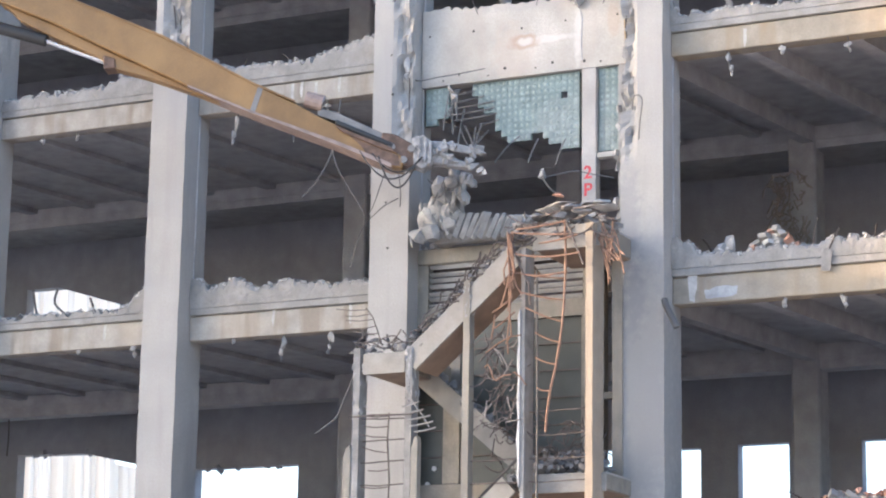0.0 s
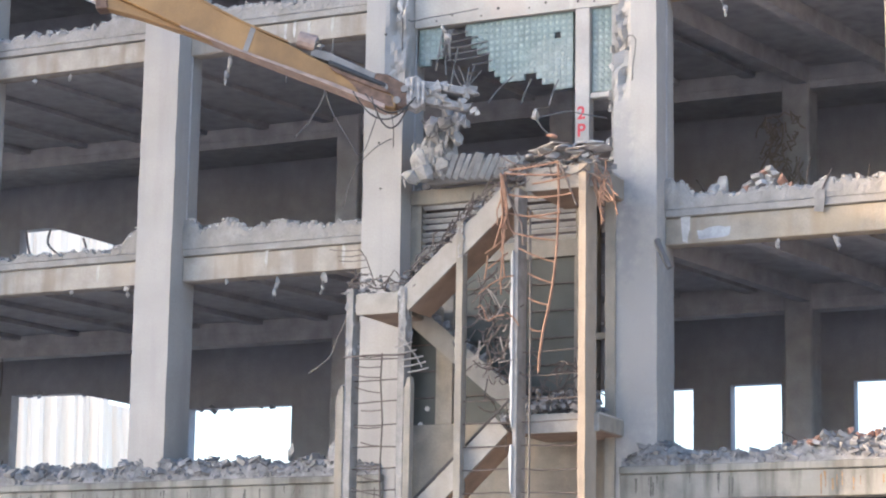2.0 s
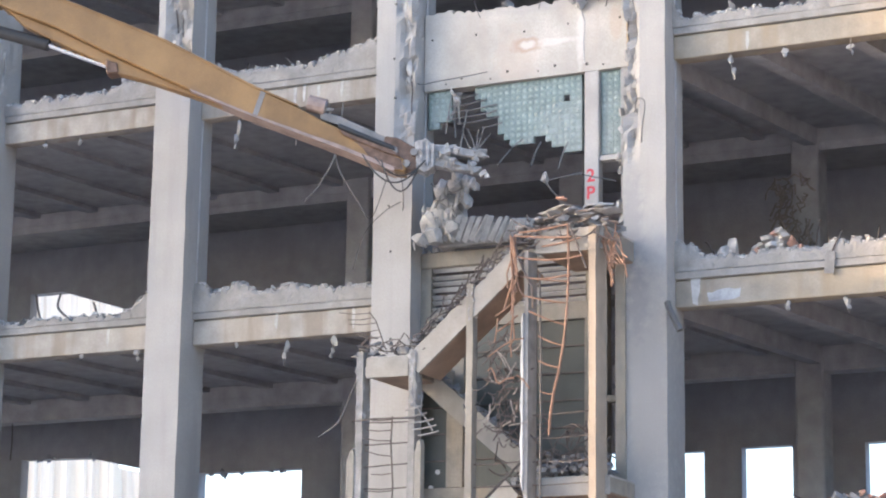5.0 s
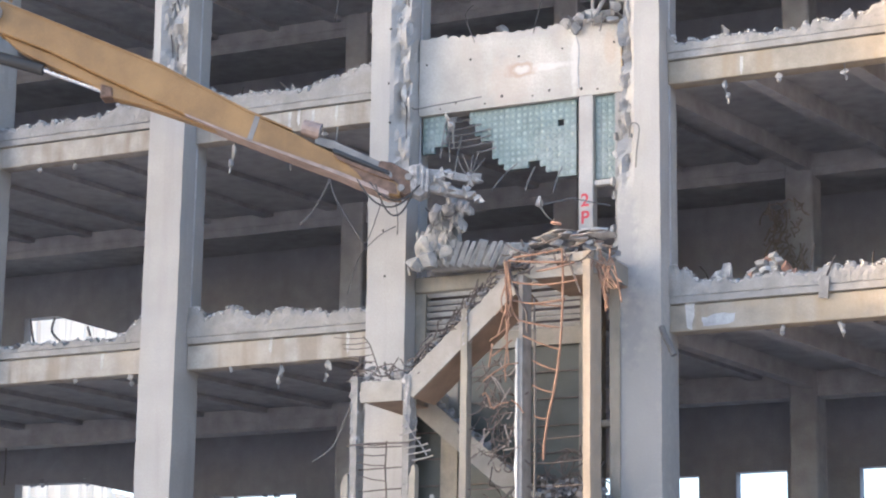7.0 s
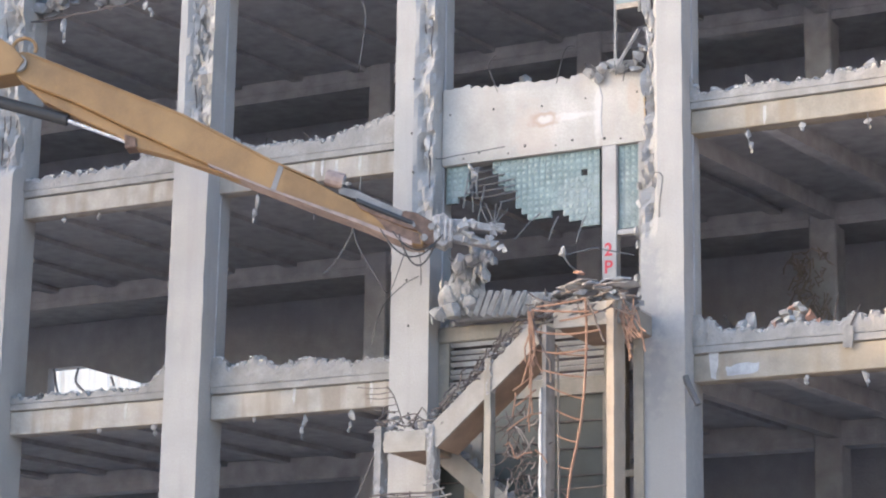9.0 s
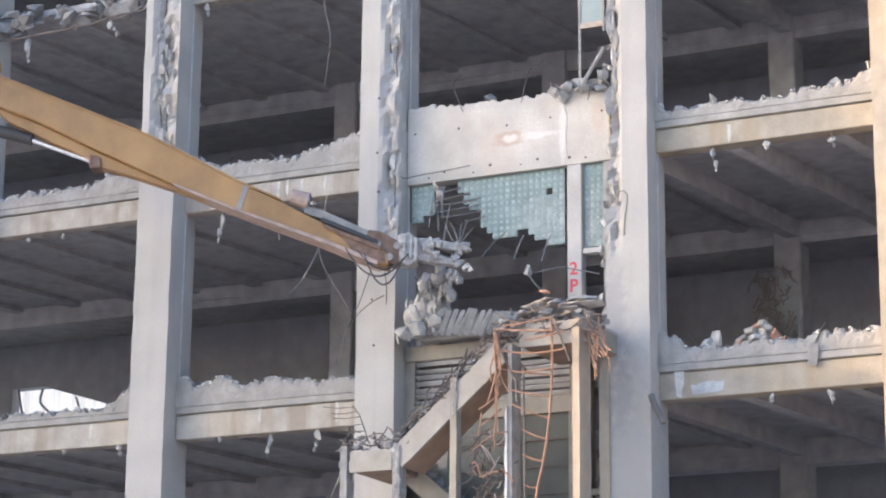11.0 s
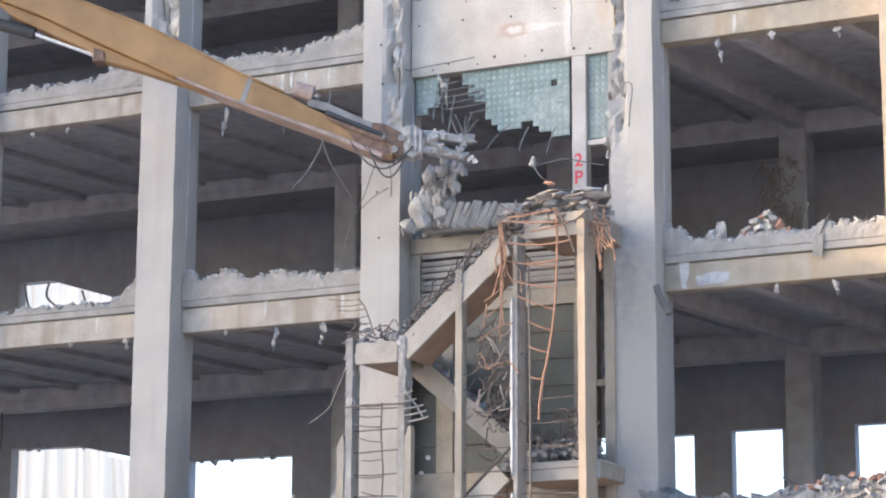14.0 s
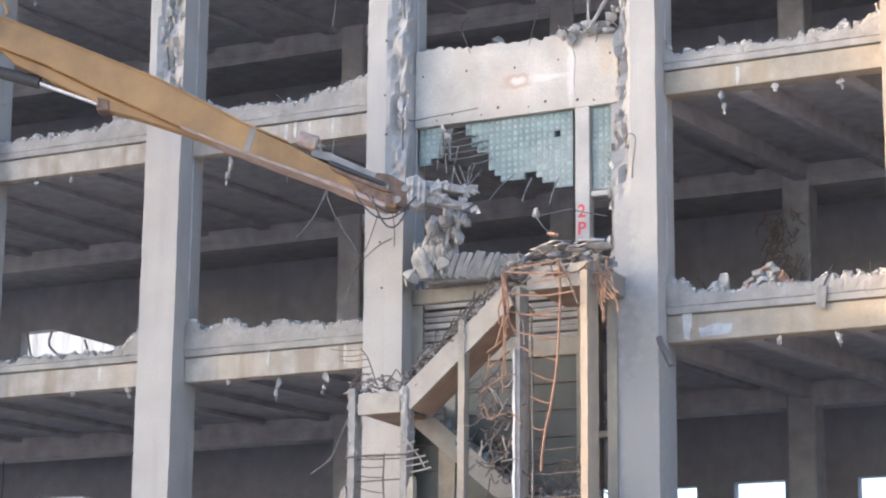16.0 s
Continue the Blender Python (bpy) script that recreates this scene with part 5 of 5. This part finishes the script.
def arm_point(x, z, off=0.0):
    """A point of the arm's middle plane at that x and z, moved towards the viewer by off."""
    p = A0 + ALONG * ((x - A0.x) / ALONG.x)
    return Vector((p.x, p.y, z)) + ACROSS * off


def plate(outline, half, centre=0.0, bevel=0.02):
    bm = bmesh.new()
    a = [bm.verts.new(arm_point(x, z, centre + half)) for x, z in outline]
    b = [bm.verts.new(arm_point(x, z, centre - half)) for x, z in outline]
    bm.faces.new(a)
    bm.faces.new(b[::-1])
    for i in range(len(outline)):
        j = (i + 1) % len(outline)
        bm.faces.new((a[j], a[i], b[i], b[j]))
    bmesh.ops.recalc_face_normals(bm, faces=bm.faces)
    if bevel:
        bmesh.ops.bevel(bm, geom=bm.edges[:], offset=bevel, segments=1, affect="EDGES")
    return bm


def cyl(p, q, r, sides=14):
    return tube(bmesh.new(), [p, q], r, sides)


arm = thing("excavator_arm", "long yellow demolition excavator arm with a steel jaw", "excavator")
body = part("dipper", plate([(-5.55, 15.1), (-5.38, 15.2), (-4.97, 15.04), (-2.62, 13.97), (-1.15, 13.12), (-0.46, 12.76), (-0.1, 12.54), (0.6, 12.17), (1.15, 11.9), (1.3, 11.78), (1.28, 11.6), (1.11, 11.62), (0.29, 12.0), (-1.18, 12.61), (-2.2, 13.07), (-3.6, 13.78), (-4.48, 14.25), (-5.35, 14.62), (-5.55, 14.85)], 0.24), YELLOW, arm, "yellow painted steel box arm")
part("lower_rib", plate([(-5.3, 14.6), (-4.4, 14.2), (-3.55, 13.74), (-2.2, 13.07), (-1.7, 12.82), (-2.9, 13.27), (-3.42, 13.42), (-3.75, 13.66), (-4.5, 14.03), (-5.0, 14.3)], 0.14, bevel=0.01), YELLOW, arm)
part("weld_band", plate([(-1.06, 13.06), (-0.98, 13.02), (-1.1, 12.6), (-1.18, 12.63)], 0.004, 0.243, 0), STEEL, arm, "grey worn weld band")
part("top_lip", plate([(-5.3, 15.18), (-2.62, 13.985), (-1.15, 13.135), (-0.46, 12.805), (-0.46, 12.775), (-1.15, 13.1), (-2.62, 13.95), (-5.3, 15.15)], 0.265, bevel=0), YELLOW, arm)
# the paler lip stands for light thrown back under the arm
part("bottom_lip", plate([(1.11, 11.6), (0.29, 11.98), (-1.18, 12.59), (-2.2, 13.05), (-2.2, 13.09), (-1.18, 12.63), (0.29, 12.05), (1.11, 11.68)], 0.27, bevel=0), PINKSHEEN, arm, "bottom flange with a pinkish highlight in its colour")
# the last stretch of the arm is browner than the rest
part("worn_end", plate([(0.35, 12.24), (0.75, 12.06), (1.22, 11.82), (1.25, 11.63), (1.1, 11.65), (0.72, 11.84), (0.6, 12.02)], 0.004, 0.243, 0), BROWNSTEEL, arm, "brown end of the arm")
part("worn_rib", plate([(0.2, 12.36), (0.4, 12.26), (1.1, 11.96), (1.2, 11.86), (1.0, 11.92), (0.3, 12.24)], 0.03, 0.26, 0.005), BROWNSTEEL, arm)
for x, z in ((1.52, 12.0), (1.62, 11.98), (1.7, 11.95)):
    part("jaw_rib", plate([(x, z + 0.14), (x + 0.045, z + 0.13), (x + 0.04, z - 0.26), (x - 0.01, z - 0.28)], 0.24, bevel=0.012), DUSTSTEEL, arm)
part("pivot_pin", cyl(arm_point(-5.42, 14.95, 0.32), arm_point(-5.42, 14.95, -0.32), 0.16), STEEL, arm)
part("boom_end", plate([(-15.0, 11.8), (-9.5, 15.9), (-6.2, 15.75), (-5.5, 15.25), (-5.3, 15.0), (-5.45, 14.75), (-6.0, 14.65), (-9.2, 14.5), (-13.8, 10.9), (-18.0, 0.0), (-19.6, 0.0)], 0.34), YELLOW, arm, "end of the yellow main boom")
part("hose_ring", tube(bmesh.new(), [arm_point(-5.35 + 0.2 * math.cos(a), 15.25 + 0.2 * math.sin(a), 0.2) for a in (math.pi * k / 8 for k in range(-1, 10))], 0.035, 6), YELLOW, arm)
part("cylinder", cyl(arm_point(-8.0, 15.0, 0.0), arm_point(-4.6, 13.98, 0.0), 0.11), BLACK, arm, "black hydraulic cylinder")
part("piston_rod", cyl(arm_point(-4.6, 13.98, 0.0), arm_point(-3.5, 13.54, 0.0), 0.05), CHROME, arm, "bright chrome piston rod")
part("rod_eye", plate([(-3.62, 13.66), (-3.42, 13.6), (-3.4, 13.42), (-3.6, 13.4)], 0.18), BROWNSTEEL, arm)
lampd = part("work_lamp", cyl(arm_point(-0.3, 12.86, 0.12), arm_point(-0.02, 12.78, 0.12), 0.15), PINKSHEEN, arm, "round tan work lamp housing")
part("lamp_glass", cyl(arm_point(-0.022, 12.781, 0.12), arm_point(-0.01, 12.777, 0.12), 0.12), CHROME, lampd)
part("cover_plate", plate([(-0.1, 12.7), (0.2, 12.62), (1.0, 12.22), (1.0, 12.1), (0.3, 12.42), (-0.1, 12.56)], 0.16, bevel=0.01), STEEL, arm, "grey steel cylinder guard")
part("short_cylinder", cyl(arm_point(0.2, 12.42, 0.2), arm_point(1.12, 12.0, 0.2), 0.05), BLACK, arm)
part("link", plate([(0.95, 12.25), (1.15, 12.22), (1.5, 12.0), (1.55, 11.75), (1.4, 11.62), (1.1, 11.7), (0.9, 11.95)], 0.19, bevel=0.02), BROWNSTEEL, arm, "rusty greasy steel link")
for x, z in ((1.1, 11.98), (1.3, 11.75), (1.42, 11.95)):
    part("pin", cyl(arm_point(x, z, 0.24), arm_point(x, z, -0.24), 0.065, 10), STEEL, arm)
part("jaw_body", plate([(1.42, 12.15), (1.62, 12.2), (1.75, 12.05), (1.75, 11.72), (1.6, 11.6), (1.45, 11.68)], 0.2), DUSTSTEEL, arm, "dusty grey steel jaw body")
part("upper_jaw", plate([(1.7, 12.12), (2.0, 12.1), (2.42, 12.0), (2.62, 11.9), (2.4, 11.88), (2.0, 11.95), (1.72, 11.98)], 0.12), DUSTSTEEL, arm, "dusty steel upper jaw")
part("lower_jaw", plate([(1.7, 11.9), (2.0, 11.84), (2.3, 11.74), (2.5, 11.72), (2.42, 11.62), (2.0, 11.68), (1.72, 11.74)], 0.12), DUSTSTEEL, arm, "dusty steel lower jaw")
for k, (a, b, sag) in enumerate((((0.6, 11.9), (1.55, 11.75), 0.42), ((0.8, 11.85), (1.6, 11.8), 0.3), ((0.9, 11.8), (1.5, 11.7), 0.5))):
    part("hose", tube(bmesh.new(), arc(arm_point(*a, 0.26), arm_point(*b, 0.24), sag, 10), 0.016, 6), BLACK, arm, "black hydraulic hose")
bm, r = bmesh.new(), random.Random(17)
for _ in range(34):
    x = r.uniform(1.5, 2.6)
    p = arm_point(x, 12.1 - 0.2 * (x - 1.5) + r.uniform(-0.35, 0.06), r.uniform(0.05, 0.2))
    stone(bm, p, (r.uniform(0.03, 0.1), 0.05, r.uniform(0.03, 0.07)), r)
tagged(part("caked_debris", bm, BROKEN, arm, "dusty debris caked in the jaw"), kind="stuff")
grabbed = thing("gripped_lump", "concrete lump with bars gripped in the steel jaw", "rubble lump")
part("lump", rock(rock(bmesh.new(), arm_point(2.45, 11.98, 0.05), (0.17, 0.14, 0.15), r), arm_point(2.3, 11.78, 0.02), (0.15, 0.12, 0.1), r), BROKEN, grabbed)
for k in range(5):
    part("bar", tube(bmesh.new(), arc(arm_point(2.4, 12.0, 0.1), arm_point(2.1 + 0.6 * r.random(), 12.25 + 0.25 * r.random(), 0.05), r.uniform(-0.12, 0.12), 5), 0.011, 5), CABLE, grabbed)
